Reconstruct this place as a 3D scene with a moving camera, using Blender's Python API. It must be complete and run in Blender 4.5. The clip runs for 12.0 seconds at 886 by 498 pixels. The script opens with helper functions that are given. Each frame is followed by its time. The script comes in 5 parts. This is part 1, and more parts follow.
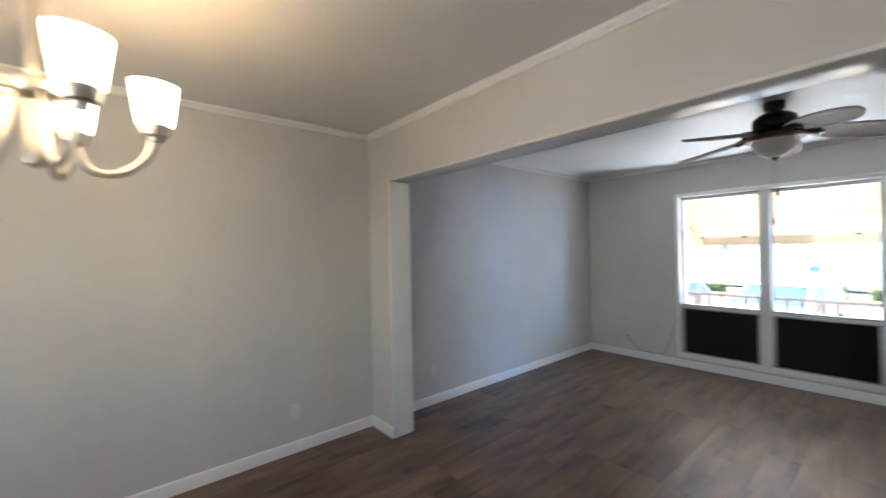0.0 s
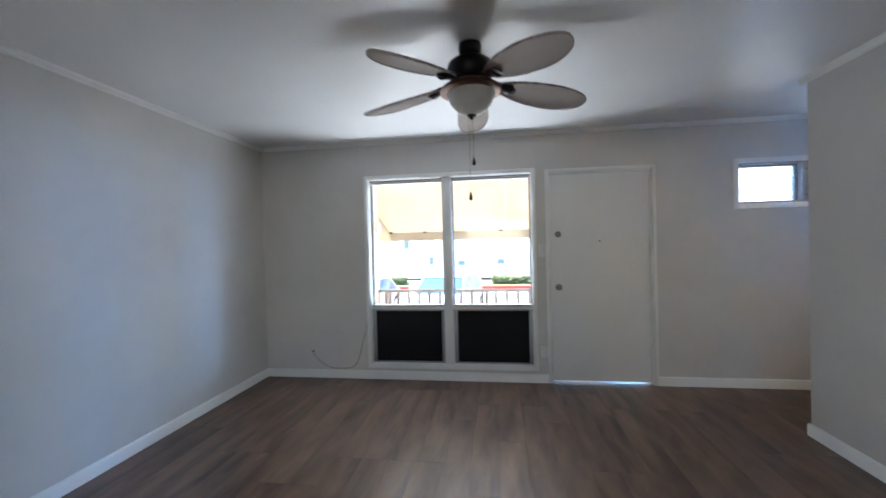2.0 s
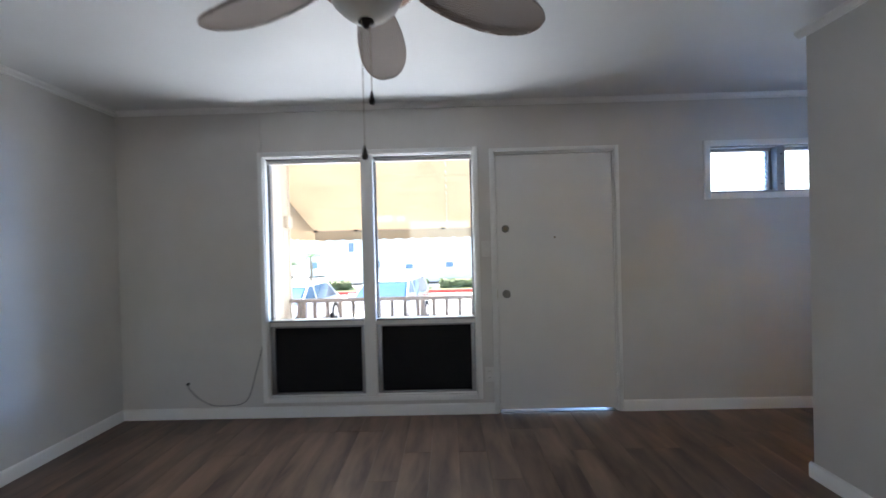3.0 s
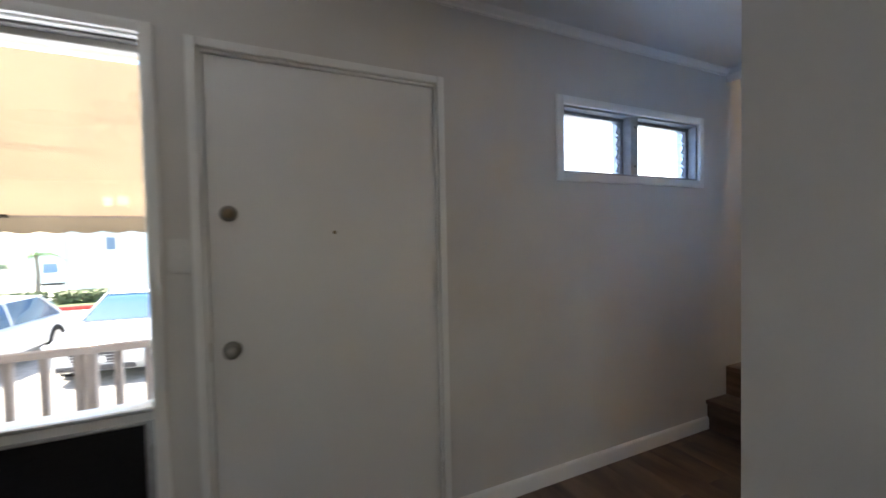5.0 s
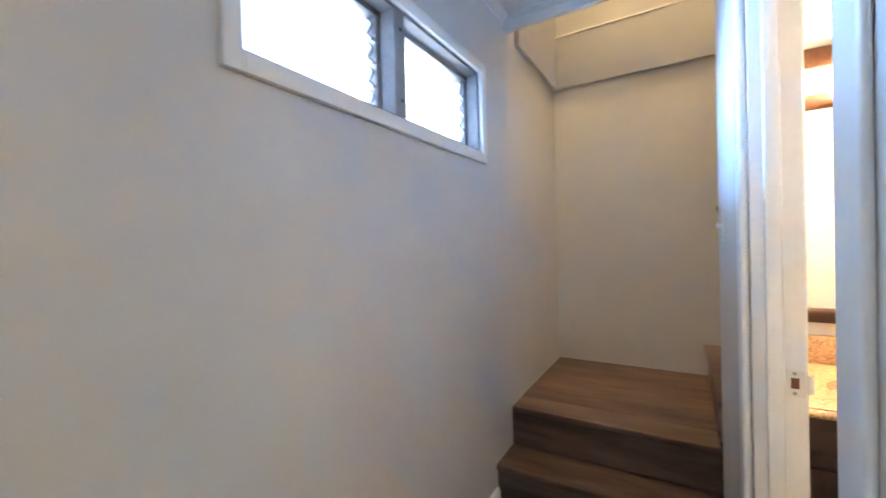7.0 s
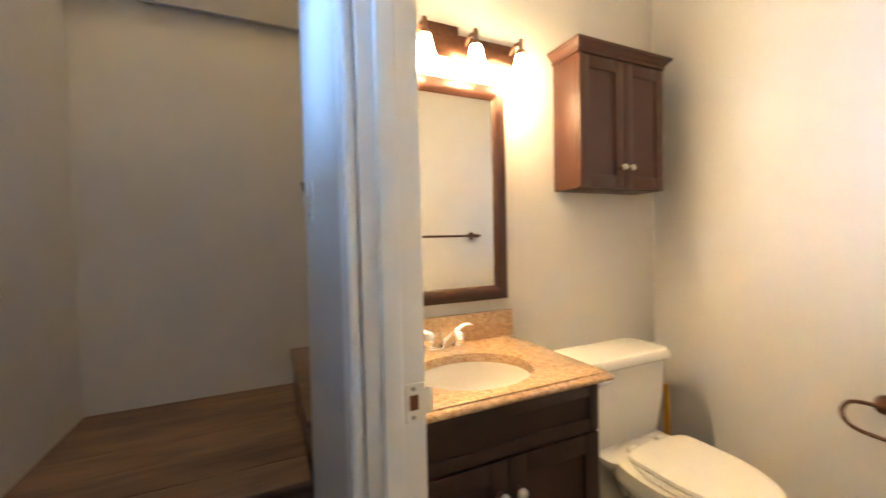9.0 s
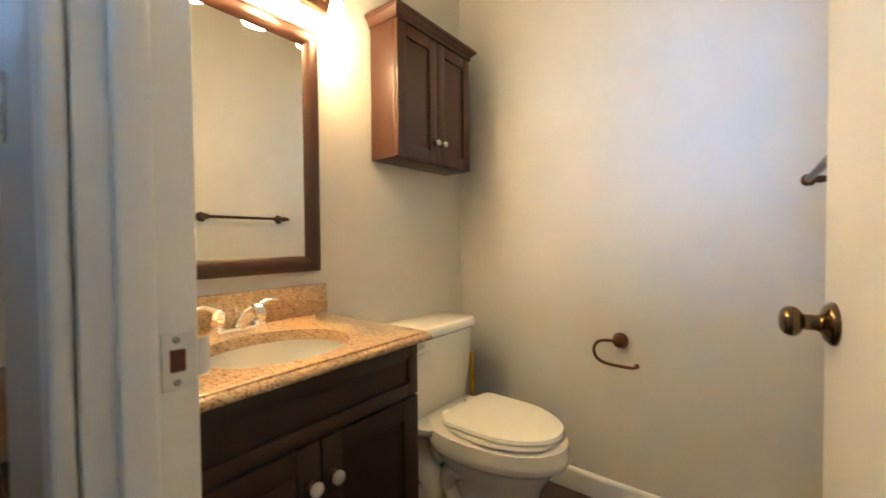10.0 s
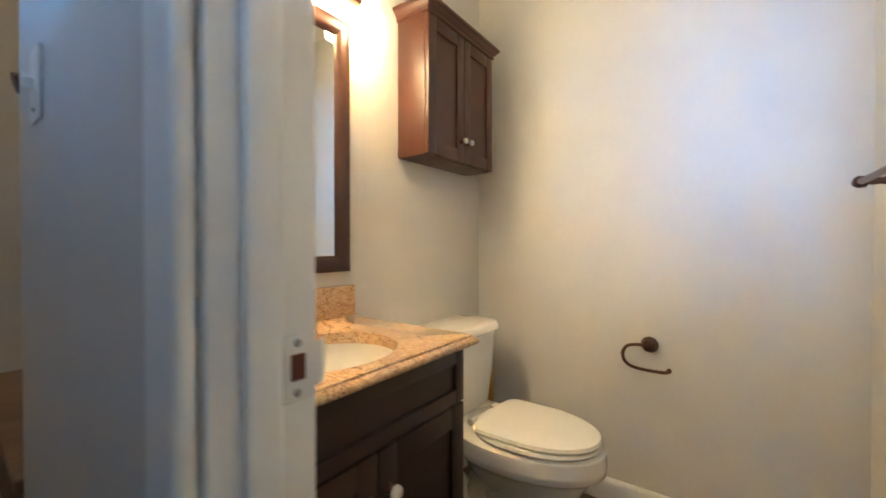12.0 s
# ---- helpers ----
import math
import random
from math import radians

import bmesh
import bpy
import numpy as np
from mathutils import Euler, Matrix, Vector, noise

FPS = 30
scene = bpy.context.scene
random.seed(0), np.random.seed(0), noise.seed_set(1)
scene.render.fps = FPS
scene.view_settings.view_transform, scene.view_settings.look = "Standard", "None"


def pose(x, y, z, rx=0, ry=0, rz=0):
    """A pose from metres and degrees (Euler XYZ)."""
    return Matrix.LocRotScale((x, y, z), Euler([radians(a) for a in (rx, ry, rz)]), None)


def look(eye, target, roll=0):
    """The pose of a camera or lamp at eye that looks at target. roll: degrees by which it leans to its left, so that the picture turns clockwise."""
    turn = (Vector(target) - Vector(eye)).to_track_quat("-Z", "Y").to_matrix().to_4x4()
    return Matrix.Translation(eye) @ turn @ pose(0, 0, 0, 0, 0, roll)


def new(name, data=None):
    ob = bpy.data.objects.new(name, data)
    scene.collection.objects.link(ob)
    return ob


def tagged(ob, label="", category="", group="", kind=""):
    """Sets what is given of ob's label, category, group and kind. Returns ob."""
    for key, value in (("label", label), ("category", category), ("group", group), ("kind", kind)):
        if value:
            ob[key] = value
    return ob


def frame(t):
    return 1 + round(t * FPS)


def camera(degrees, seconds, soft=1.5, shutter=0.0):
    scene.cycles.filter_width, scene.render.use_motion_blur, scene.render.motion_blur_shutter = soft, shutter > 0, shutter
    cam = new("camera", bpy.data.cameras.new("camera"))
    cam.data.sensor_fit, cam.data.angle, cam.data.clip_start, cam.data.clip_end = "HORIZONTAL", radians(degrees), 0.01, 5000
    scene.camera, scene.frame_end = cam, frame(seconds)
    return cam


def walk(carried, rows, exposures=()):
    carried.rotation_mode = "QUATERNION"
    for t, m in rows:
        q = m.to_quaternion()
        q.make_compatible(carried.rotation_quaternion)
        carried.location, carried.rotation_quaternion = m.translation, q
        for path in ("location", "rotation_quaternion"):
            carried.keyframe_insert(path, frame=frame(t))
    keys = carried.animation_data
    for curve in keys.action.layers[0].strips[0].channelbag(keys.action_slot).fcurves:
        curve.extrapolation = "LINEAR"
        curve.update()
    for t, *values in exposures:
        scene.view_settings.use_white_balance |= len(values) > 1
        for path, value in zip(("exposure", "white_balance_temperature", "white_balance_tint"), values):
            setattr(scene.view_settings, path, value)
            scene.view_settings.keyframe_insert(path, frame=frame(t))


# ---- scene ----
cam = camera(97.5, 12.0, shutter=0.5)
PATH = [
    (0, (2.936, -5.299, 1.492), (1.412, -4.003, 1.492), -1.1),
    (0.5, (2.755, -4.993, 1.492), (1.563, -3.387, 1.477), -1.0),
    (1, (2.674, -4.66, 1.473), (1.834, -2.845, 1.457), -1.2),
    (1.5, (2.56, -4.289, 1.501), (2.002, -2.369, 1.455), -1.6),
    (2, (2.507, -3.904, 1.387), (2.227, -1.924, 1.362), -1.4),
    (2.5, (2.555, -3.474, 1.357), (2.456, -1.477, 1.339), -1.5),
    (2.7, (2.588, -3.312, 1.343), (2.51, -1.313, 1.329), -1.5),
    (4.3, (2.901, -2.101, 1.31), (3.449, -0.178, 1.28), -1.3),
    (4.5, (2.974, -1.969, 1.306), (3.632, -0.08, 1.278), -1.4),
    (5, (3.213, -1.66, 1.348), (4.042, 0.159, 1.29), -1.2),
    (5.5, (3.441, -1.37, 1.301), (4.517, 0.316, 1.279), -1.5),
    (6, (3.701, -1.101, 1.296), (5.058, 0.368, 1.261), -2.3),
    (6.5, (3.978, -0.896, 1.299), (5.5, 0.4, 1.256), -2.0),
    (6.7, (4.074, -0.828, 1.291), (5.672, 0.374, 1.255), -1.8),
    (8.3, (4.673, -0.714, 1.243), (6.671, -0.782, 1.191), -1.6),
    (8.5, (4.722, -0.741, 1.223), (6.698, -1.045, 1.171), -1.5),
    (9, (4.792, -0.789, 1.196), (6.607, -1.628, 1.144), -1.3),
    (9.5, (4.85, -0.825, 1.14), (6.407, -2.08, 1.094), -0.8),
    (10, (4.886, -0.849, 1.066), (6.123, -2.42, 1.021), -0.5),
    (10.5, (4.91, -0.871, 1.0), (6.077, -2.494, 0.959), -0.5),
    (11, (4.927, -0.885, 0.979), (6.075, -2.523, 0.943), -0.4),
    (11.5, (4.971, -0.869, 1.009), (6.118, -2.508, 0.982), -0.3),
    (12, (5.046, -0.789, 1.052), (6.221, -2.407, 1.031), 0.0),
]
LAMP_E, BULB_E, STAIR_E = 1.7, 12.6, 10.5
# watts of the added window fill lamps
YARD_FILL_W, SKY_FILL_W, LOUVRE_FILL_W, DINING_FILL_W = 8.5, 6.0, 40.0, 0.9
FAN_TURN, LEAF_TURN, BAR_Y, BAR_Z, BAR_H = 92.5, -83.0, -1.985, 1.213, 0.235
EXPOSURES = [
    (0.0, 3.3, 6800, 12), (0.5, 3.15, 6800, 12), (1.5, 3.1, 6600, 11), (2.7, 2.95, 6700, 13), (4.3, 1.95, 6900, 14), (4.6, 2.05, 7000, 14),
    (5.0, 2.55, 7300, 14), (5.5, 3.4, 7500, 14), (6.0, 3.72, 7200, 12), (6.5, 3.9, 7300, 13), (8.3, 3.55, 7200, 14), (9.5, 2.88, 7900, 11), (10.5, 2.68, 7600, 7), (11.2, 2.75, 7450, 7), (12.0, 2.82, 6950, 8),
]
walk(cam, [(t, look(eye, target, roll)) for t, eye, target, roll in PATH], EXPOSURES)

# ---- world, sun, large lights ----
SUN_EL, SUN_AZ = 60.0, 278.0  # degrees; azimuth clockwise from +y
world = bpy.data.worlds.new("sky")
scene.world = world
world.use_nodes = True
wn = world.node_tree
sky = wn.nodes.new("ShaderNodeTexSky")
sky.sky_type, sky.sun_disc = "NISHITA", False
sky.sun_elevation, sky.sun_rotation = radians(SUN_EL), radians(SUN_AZ)
wn.nodes["Background"].inputs["Strength"].default_value = 0.15
wn.links.new(sky.outputs["Color"], wn.nodes["Background"].inputs["Color"])
sun = new("sun", bpy.data.lights.new("sun", "SUN"))
sun.data.energy, sun.data.angle, sun.data.color = 4.5, radians(0.5), (1.0, 0.95, 0.87)
sd = Vector((math.sin(radians(SUN_AZ)) * math.cos(radians(SUN_EL)), math.cos(radians(SUN_AZ)) * math.cos(radians(SUN_EL)), math.sin(radians(SUN_EL))))
sun.matrix_world = look(sd * 60, (0, 0, 0))


def fill_lamp(name, eye, target, sx, sy, watts, colour):
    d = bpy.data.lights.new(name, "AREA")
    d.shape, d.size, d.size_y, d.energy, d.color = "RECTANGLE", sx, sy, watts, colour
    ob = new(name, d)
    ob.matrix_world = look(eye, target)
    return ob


# added lamps, hidden at the front wall's two openings, boost sky and yard light
fill_lamp("window_fill_yard", (2.0, 0.55, 0.34), (2.0, -0.45, 1.34), 1.6, 0.55, YARD_FILL_W, (0.78, 0.88, 1.0))
fill_lamp("window_fill_sky", (2.0, 0.56, 2.41), (2.0, -0.44, 1.41), 1.6, 0.34, SKY_FILL_W, (0.66, 0.82, 1.0))
fill_lamp("louvre_fill", (5.2, 2.3, 2.15), (5.2, 0.0, 1.9), 1.4, 0.9, LOUVRE_FILL_W, (0.18, 0.45, 1.0))
# added fill lamp in an unseen opening of the back wall
fill_lamp("dining_fill", (2.4, -7.27, 1.45), (2.4, -4.0, 1.2), 1.5, 1.1, DINING_FILL_W, (0.80, 0.90, 1.0))


# ---- materials ----
def mat(name):
    m = bpy.data.materials.new(name)
    m.use_nodes = True
    return m, m.node_tree, m.node_tree.nodes["Principled BSDF"]


def N(nt, kind, **inputs):
    n = nt.nodes.new(kind)
    for k, v in inputs.items():
        n.inputs[k.replace("_", " ")].default_value = v
    return n


def coords(nt, scale=(1, 1, 1), space="Object"):
    c, m = nt.nodes.new("ShaderNodeTexCoord"), nt.nodes.new("ShaderNodeMapping")
    m.inputs["Scale"].default_value = scale
    nt.links.new(c.outputs[space], m.inputs["Vector"])
    return m.outputs["Vector"]


def ramp(nt, fac, stops):
    r = nt.nodes.new("ShaderNodeValToRGB")
    while len(r.color_ramp.elements) < len(stops):
        r.color_ramp.elements.new(0.5)
    for e, (p, c) in zip(r.color_ramp.elements, stops):
        e.position, e.color = p, (*c, 1)
    nt.links.new(fac, r.inputs["Fac"])
    return r.outputs["Color"]


def bump(nt, height, strength, distance=0.002):
    b = nt.nodes.new("ShaderNodeBump")
    b.inputs["Strength"].default_value, b.inputs["Distance"].default_value = strength, distance
    nt.links.new(height, b.inputs["Height"])
    return b.outputs["Normal"]


def paint(name, colour, rough=0.55, orange=0.12, vary=0.05, fine=160.0):
    """Rolled wall paint: faint stipple and slow unevenness of tone and gloss."""
    m, nt, p = mat(name)
    v = coords(nt)
    big = N(nt, "ShaderNodeTexNoise", Scale=1.6, Detail=3.0, Roughness=0.6)
    small = N(nt, "ShaderNodeTexNoise", Scale=fine, Detail=2.0)
    for n in (big, small):
        nt.links.new(v, n.inputs["Vector"])
    lo, hi = [c * (1 - vary) for c in colour], [min(1, c * (1 + vary)) for c in colour]
    nt.links.new(ramp(nt, big.outputs["Fac"], [(0.3, lo), (0.7, hi)]), p.inputs["Base Color"])
    nt.links.new(ramp(nt, big.outputs["Fac"], [(0.3, [rough * 0.97] * 3), (0.7, [min(1, rough * 1.03)] * 3)]), p.inputs["Roughness"])
    nt.links.new(bump(nt, small.outputs["Fac"], orange, 0.0015), p.inputs["Normal"])
    return m


def plain(name, colour, rough=0.4, metal=0.0, grain=0.06, scale=60.0, coat=0.0, bumps=0.05):
    m, nt, p = mat(name)
    n = N(nt, "ShaderNodeTexNoise", Scale=scale, Detail=4.0)
    nt.links.new(coords(nt), n.inputs["Vector"])
    lo, hi = [c * (1 - grain) for c in colour], [min(1, c * (1 + grain)) for c in colour]
    nt.links.new(ramp(nt, n.outputs["Fac"], [(0.3, lo), (0.7, hi)]), p.inputs["Base Color"])
    nt.links.new(ramp(nt, n.outputs["Fac"], [(0.3, [rough * 0.85] * 3), (0.7, [min(1, rough * 1.15)] * 3)]), p.inputs["Roughness"])
    p.inputs["Metallic"].default_value, p.inputs["Coat Weight"].default_value = metal, coat
    if bumps:
        nt.links.new(bump(nt, n.outputs["Fac"], bumps, 0.001), p.inputs["Normal"])
    return m


def wood(name, dark, light, along="y", rough=0.42, per_object=0.35, grain=26.0, bumps=0.12, cloud_scale=0.16, cloud_weight=0.5, stretch=0.16, fine=8.0):
    """Printed or stained wood: long streaks along one axis, a tone of its own for each board."""
    m, nt, p = mat(name)
    lo = grain * stretch
    s = {"x": (lo, grain, grain), "y": (grain, lo, grain), "z": (grain, grain, lo)}[along]
    v = coords(nt, s)
    info = nt.nodes.new("ShaderNodeObjectInfo")
    off = nt.nodes.new("ShaderNodeVectorMath")
    off.operation = "MULTIPLY_ADD"
    nt.links.new(info.outputs["Random"], off.inputs[0])
    off.inputs[1].default_value = (37.0, 53.0, 71.0)
    nt.links.new(v, off.inputs[2])
    streak = N(nt, "ShaderNodeTexNoise", Scale=1.0, Detail=fine, Roughness=0.62 if fine > 6 else 0.52, Distortion=0.6)
    cloud = N(nt, "ShaderNodeTexNoise", Scale=cloud_scale, Detail=4.0, Roughness=0.55, Distortion=0.3)
    for n in (streak, cloud):
        nt.links.new(off.outputs[0], n.inputs["Vector"])
    a = N(nt, "ShaderNodeMath")
    a.operation = "MULTIPLY_ADD"
    nt.links.new(info.outputs["Random"], a.inputs[0])
    a.inputs[1].default_value = per_object
    nt.links.new(streak.outputs["Fac"], a.inputs[2])
    b = N(nt, "ShaderNodeMath")
    b.operation = "MULTIPLY_ADD"
    nt.links.new(cloud.outputs["Fac"], b.inputs[0])
    b.inputs[1].default_value = cloud_weight
    nt.links.new(a.outputs[0], b.inputs[2])
    mid = [(x + y) / 2 for x, y in zip(dark, light)]
    even = N(nt, "ShaderNodeMath")
    even.operation = "DIVIDE"
    nt.links.new(b.outputs[0], even.inputs[0])
    even.inputs[1].default_value = 1 + cloud_weight + per_object
    nt.links.new(ramp(nt, even.outputs[0], [(0.36, dark), (0.5, mid), (0.66, light)]), p.inputs["Base Color"])
    nt.links.new(ramp(nt, streak.outputs["Fac"], [(0.2, [rough * 0.92] * 3), (0.8, [rough * 1.08] * 3)]), p.inputs["Roughness"])
    nt.links.new(bump(nt, streak.outputs["Fac"], bumps, 0.0012), p.inputs["Normal"])
    return m


def granite(name):
    m, nt, p = mat(name)
    v = coords(nt)
    vo = N(nt, "ShaderNodeTexVoronoi", Scale=250.0)
    vo2 = N(nt, "ShaderNodeTexVoronoi", Scale=75.0)
    no = N(nt, "ShaderNodeTexNoise", Scale=60.0, Detail=6.0)
    for n in (vo, vo2, no):
        nt.links.new(v, n.inputs["Vector"])
    base = ramp(nt, no.outputs["Fac"], [(0.3, (0.29, 0.15, 0.072)), (0.5, (0.52, 0.325, 0.178)), (0.72, (0.67, 0.49, 0.32))])
    cell = nt.nodes.new("ShaderNodeSeparateColor")
    nt.links.new(vo.outputs["Color"], cell.inputs["Color"])
    speck = ramp(nt, cell.outputs["Red"], [(0.0, (0.14, 0.065, 0.034)), (0.14, (0.29, 0.155, 0.08)), (0.34, (0.55, 0.35, 0.2)), (1.0, (0.73, 0.545, 0.36))])
    mix = nt.nodes.new("ShaderNodeMix")
    mix.data_type = "RGBA"
    mix.inputs["Factor"].default_value = 0.62
    nt.links.new(base, mix.inputs["A"])
    nt.links.new(speck, mix.inputs["B"])
    nt.links.new(mix.outputs["Result"], p.inputs["Base Color"])
    p.inputs["Roughness"].default_value = 0.13
    p.inputs["Coat Weight"].default_value = 0.3
    return m


def emit(name, colour, strength):
    m, nt, p = mat(name)
    p.inputs["Base Color"].default_value = (*colour, 1)
    p.inputs["Emission Color"].default_value = (*colour, 1)
    p.inputs["Emission Strength"].default_value = strength
    p.inputs["Roughness"].default_value = 0.35
    return m


def glass(name, tint=(1, 1, 1), rough=0.0):
    m, nt, p = mat(name)
    p.inputs["Base Color"].default_value = (*tint, 1)
    p.inputs["Transmission Weight"].default_value = 1.0
    p.inputs["Roughness"].default_value = rough
    p.inputs["IOR"].default_value = 1.45
    return m


def canvas(name, colour, through_light):
    """Awning cloth: woven, partly lets the sun through."""
    m, nt, p = mat(name)
    v = coords(nt, (700, 700, 700))
    ch = N(nt, "ShaderNodeTexChecker", Scale=1.0)
    no = N(nt, "ShaderNodeTexNoise", Scale=0.004, Detail=4.0)
    nt.links.new(v, ch.inputs["Vector"])
    nt.links.new(v, no.inputs["Vector"])
    col = ramp(nt, no.outputs["Fac"], [(0.3, [c * 0.88 for c in colour]), (0.7, colour)])
    nt.links.new(col, p.inputs["Base Color"])
    p.inputs["Roughness"].default_value = 0.9
    nt.links.new(bump(nt, ch.outputs["Fac"], 0.1, 0.0005), p.inputs["Normal"])
    tr = nt.nodes.new("ShaderNodeBsdfTranslucent")
    nt.links.new(col, tr.inputs["Color"])
    mx = nt.nodes.new("ShaderNodeMixShader")
    mx.inputs[0].default_value = through_light
    nt.links.new(p.outputs[0], mx.inputs[1])
    nt.links.new(tr.outputs[0], mx.inputs[2])
    nt.links.new(mx.outputs[0], nt.nodes["Material Output"].inputs["Surface"])
    return m


def rattan(name):
    m, nt, p = mat(name)
    v = coords(nt)
    w1 = N(nt, "ShaderNodeTexWave", Scale=34.0, Distortion=0.3, Detail=1.0)
    w2 = N(nt, "ShaderNodeTexWave", Scale=34.0, Distortion=0.4, Detail=1.0)
    w1.bands_direction, w2.bands_direction = "Y", "X"
    for n in (w1, w2):
        nt.links.new(v, n.inputs["Vector"])
    mu = N(nt, "ShaderNodeMath")
    mu.operation = "MULTIPLY_ADD"
    nt.links.new(w2.outputs["Fac"], mu.inputs[0])
    mu.inputs[1].default_value = 0.7
    nt.links.new(w1.outputs["Fac"], mu.inputs[2])
    nt.links.new(ramp(nt, mu.outputs[0], [(0.15, (0.15, 0.105, 0.08)), (1.0, (0.50, 0.42, 0.365))]), p.inputs["Base Color"])
    nt.links.new(bump(nt, mu.outputs[0], 0.7, 0.004), p.inputs["Normal"])
    p.inputs["Roughness"].default_value = 0.5
    return m


WALL = paint("grey_wall_paint", (0.62, 0.60, 0.57), 0.5, 0.10)
CEIL = paint("ceiling_paint", (0.74, 0.74, 0.73), 0.42, 0.30, 0.03, 60.0)
TRIM = paint("white_trim_paint", (0.80, 0.80, 0.78), 0.32, 0.05, 0.03)
GLOSSTRIM = paint("glossy_soffit_paint", (0.74, 0.73, 0.70), 0.15, 0.03, 0.03)
DOORP = paint("white_door_paint", (0.74, 0.73, 0.71), 0.4, 0.05, 0.03)
PLANK = wood("brown_vinyl_plank", (0.046, 0.0245, 0.0165), (0.215, 0.135, 0.093), "y", 0.38, 0.16, 8.0, 0.06, 0.8, 1.15, 0.23, 5.0)
PLANKX = wood("brown_vinyl_plank_cross", (0.045, 0.024, 0.016), (0.19, 0.115, 0.082), "y", 0.5, 0.12, 16.0, 0.08, 0.4, 0.6)
TILE = wood("brown_floor_tile", (0.09, 0.055, 0.04), (0.20, 0.13, 0.095), "y", 0.4, 0.3, 9.0)
GROUT = plain("dark_grout", (0.10, 0.085, 0.075), 0.9)
SUBFLOOR = plain("subfloor", (0.05, 0.04, 0.035), 0.9)
ESPRESSO = plain("espresso_stained_wood", (0.026, 0.0085, 0.0060), 0.42, 0, 0.08, 45, 0.0, 0)
FRAMEW = plain("mahogany_stained_wood", (0.066, 0.021, 0.012), 0.38, 0, 0.06, 45, 0.0, 0)
MIRRORW = plain("dark_mahogany_frame_wood", (0.042, 0.014, 0.0085), 0.36, 0, 0.08, 45, 0.0, 0)
GRANITE = granite("speckled_tan_granite")
CERAMIC = plain("white_ceramic", (0.82, 0.80, 0.75), 0.08, 0, 0.01, 20, 0.5, 0)
SEATP = plain("white_seat_plastic", (0.80, 0.78, 0.72), 0.22, 0, 0.01, 20, 0.2, 0)
CHROME = plain("polished_chrome", (0.86, 0.86, 0.86), 0.07, 1.0, 0.02, 30, 0, 0)
NICKEL = plain("brushed_nickel", (0.66, 0.62, 0.56), 0.38, 1.0, 0.05, 120, 0, 0.04)
BRONZE = plain("oil_rubbed_bronze", (0.10, 0.045, 0.028), 0.34, 0.9, 0.25, 60, 0.1, 0.03)
DARKB = plain("dark_bronze_enamel", (0.018, 0.013, 0.011), 0.36, 0.5, 0.15, 40, 0.1, 0.02)
COPPERY = plain("antique_bronze", (0.16, 0.105, 0.055), 0.17, 0.9, 0.2, 50, 0, 0.03)
KITRIM = plain("oxidised_copper_bronze", (0.13, 0.065, 0.04), 0.42, 0.6, 0.2, 50, 0, 0.03)
PEWTER = plain("dull_pewter", (0.27, 0.26, 0.24), 0.36, 0.95, 0.12, 60, 0, 0.02)
ALUM = plain("dull_aluminium", (0.36, 0.36, 0.37), 0.42, 0.9, 0.14, 25, 0, 0.04)
GREYF = plain("grey_painted_metal", (0.30, 0.30, 0.30), 0.5, 0.2, 0.12, 25, 0, 0.04)
BLACK = plain("black_mesh_panel", (0.004, 0.0036, 0.0048), 0.92, 0, 0.2, 300, 0, 0.1)
BRASSY = plain("aged_brass", (0.28, 0.225, 0.155), 0.36, 0.9, 0.2, 80, 0, 0.03)
PLATE = plain("white_plastic", (0.72, 0.71, 0.68), 0.35, 0, 0.02, 30, 0, 0)
SLOT = plain("dark_slot", (0.03, 0.03, 0.03), 0.6, 0, 0, 10, 0, 0)
LATCHHOLE = plain("raw_wood_hole", (0.12, 0.03, 0.012), 0.8)
CABLE = plain("grey_cable", (0.24, 0.24, 0.23), 0.6, 0, 0.05, 30, 0, 0)
KNOBP = plain("pearl_knob", (0.72, 0.69, 0.64), 0.2, 0.35, 0.03, 30, 0.3, 0)
MIRROR = plain("silvered_mirror", (0.93, 0.94, 0.93), 0.0, 1.0, 0, 10, 0, 0)
GLASS = glass("window_glass", (0.97, 1.0, 1.0))
FROST = plain("frosted_bowl_glass", (0.66, 0.65, 0.60), 0.37, 0, 0.08, 14, 0.2, 0.02)
RATTAN = rattan("woven_rattan")
YELLOW = plain("yellow_plastic_handle", (0.72, 0.36, 0.02), 0.4)
LAMPGLASS = emit("lit_opal_glass", (1.0, 0.82, 0.55), LAMP_E)
BULBGLASS = emit("lit_vanity_glass", (1.0, 0.81, 0.52), BULB_E)
CANVAS = canvas("beige_awning_canvas", (0.46, 0.385, 0.29), 0.11)
SIDING = paint("beige_siding_paint", (0.62, 0.52, 0.42), 0.7, 0.1)
RAILP = plain("taupe_rail_paint", (0.33, 0.27, 0.24), 0.5, 0, 0.08, 20)
ASPHALT = plain("sunlit_pavement", (0.30, 0.29, 0.27), 0.9, 0, 0.2, 8, 0, 0.2)
STUCCO = paint("pale_stucco", (0.63, 0.75, 0.78), 0.85, 0.4)
KERBRED = plain("red_kerb_paint", (0.45, 0.05, 0.04), 0.7, 0, 0.15, 15)
LEAF = plain("hedge_leaf", (0.13, 0.17, 0.08), 0.6, 0, 0.3, 6, 0, 0)
NEEDLE = plain("conifer_needle", (0.035, 0.075, 0.05), 0.7, 0, 0.35, 3, 0, 0)
PALMLEAF = plain("palm_leaf", (0.10, 0.22, 0.07), 0.5, 0, 0.3, 6, 0, 0)
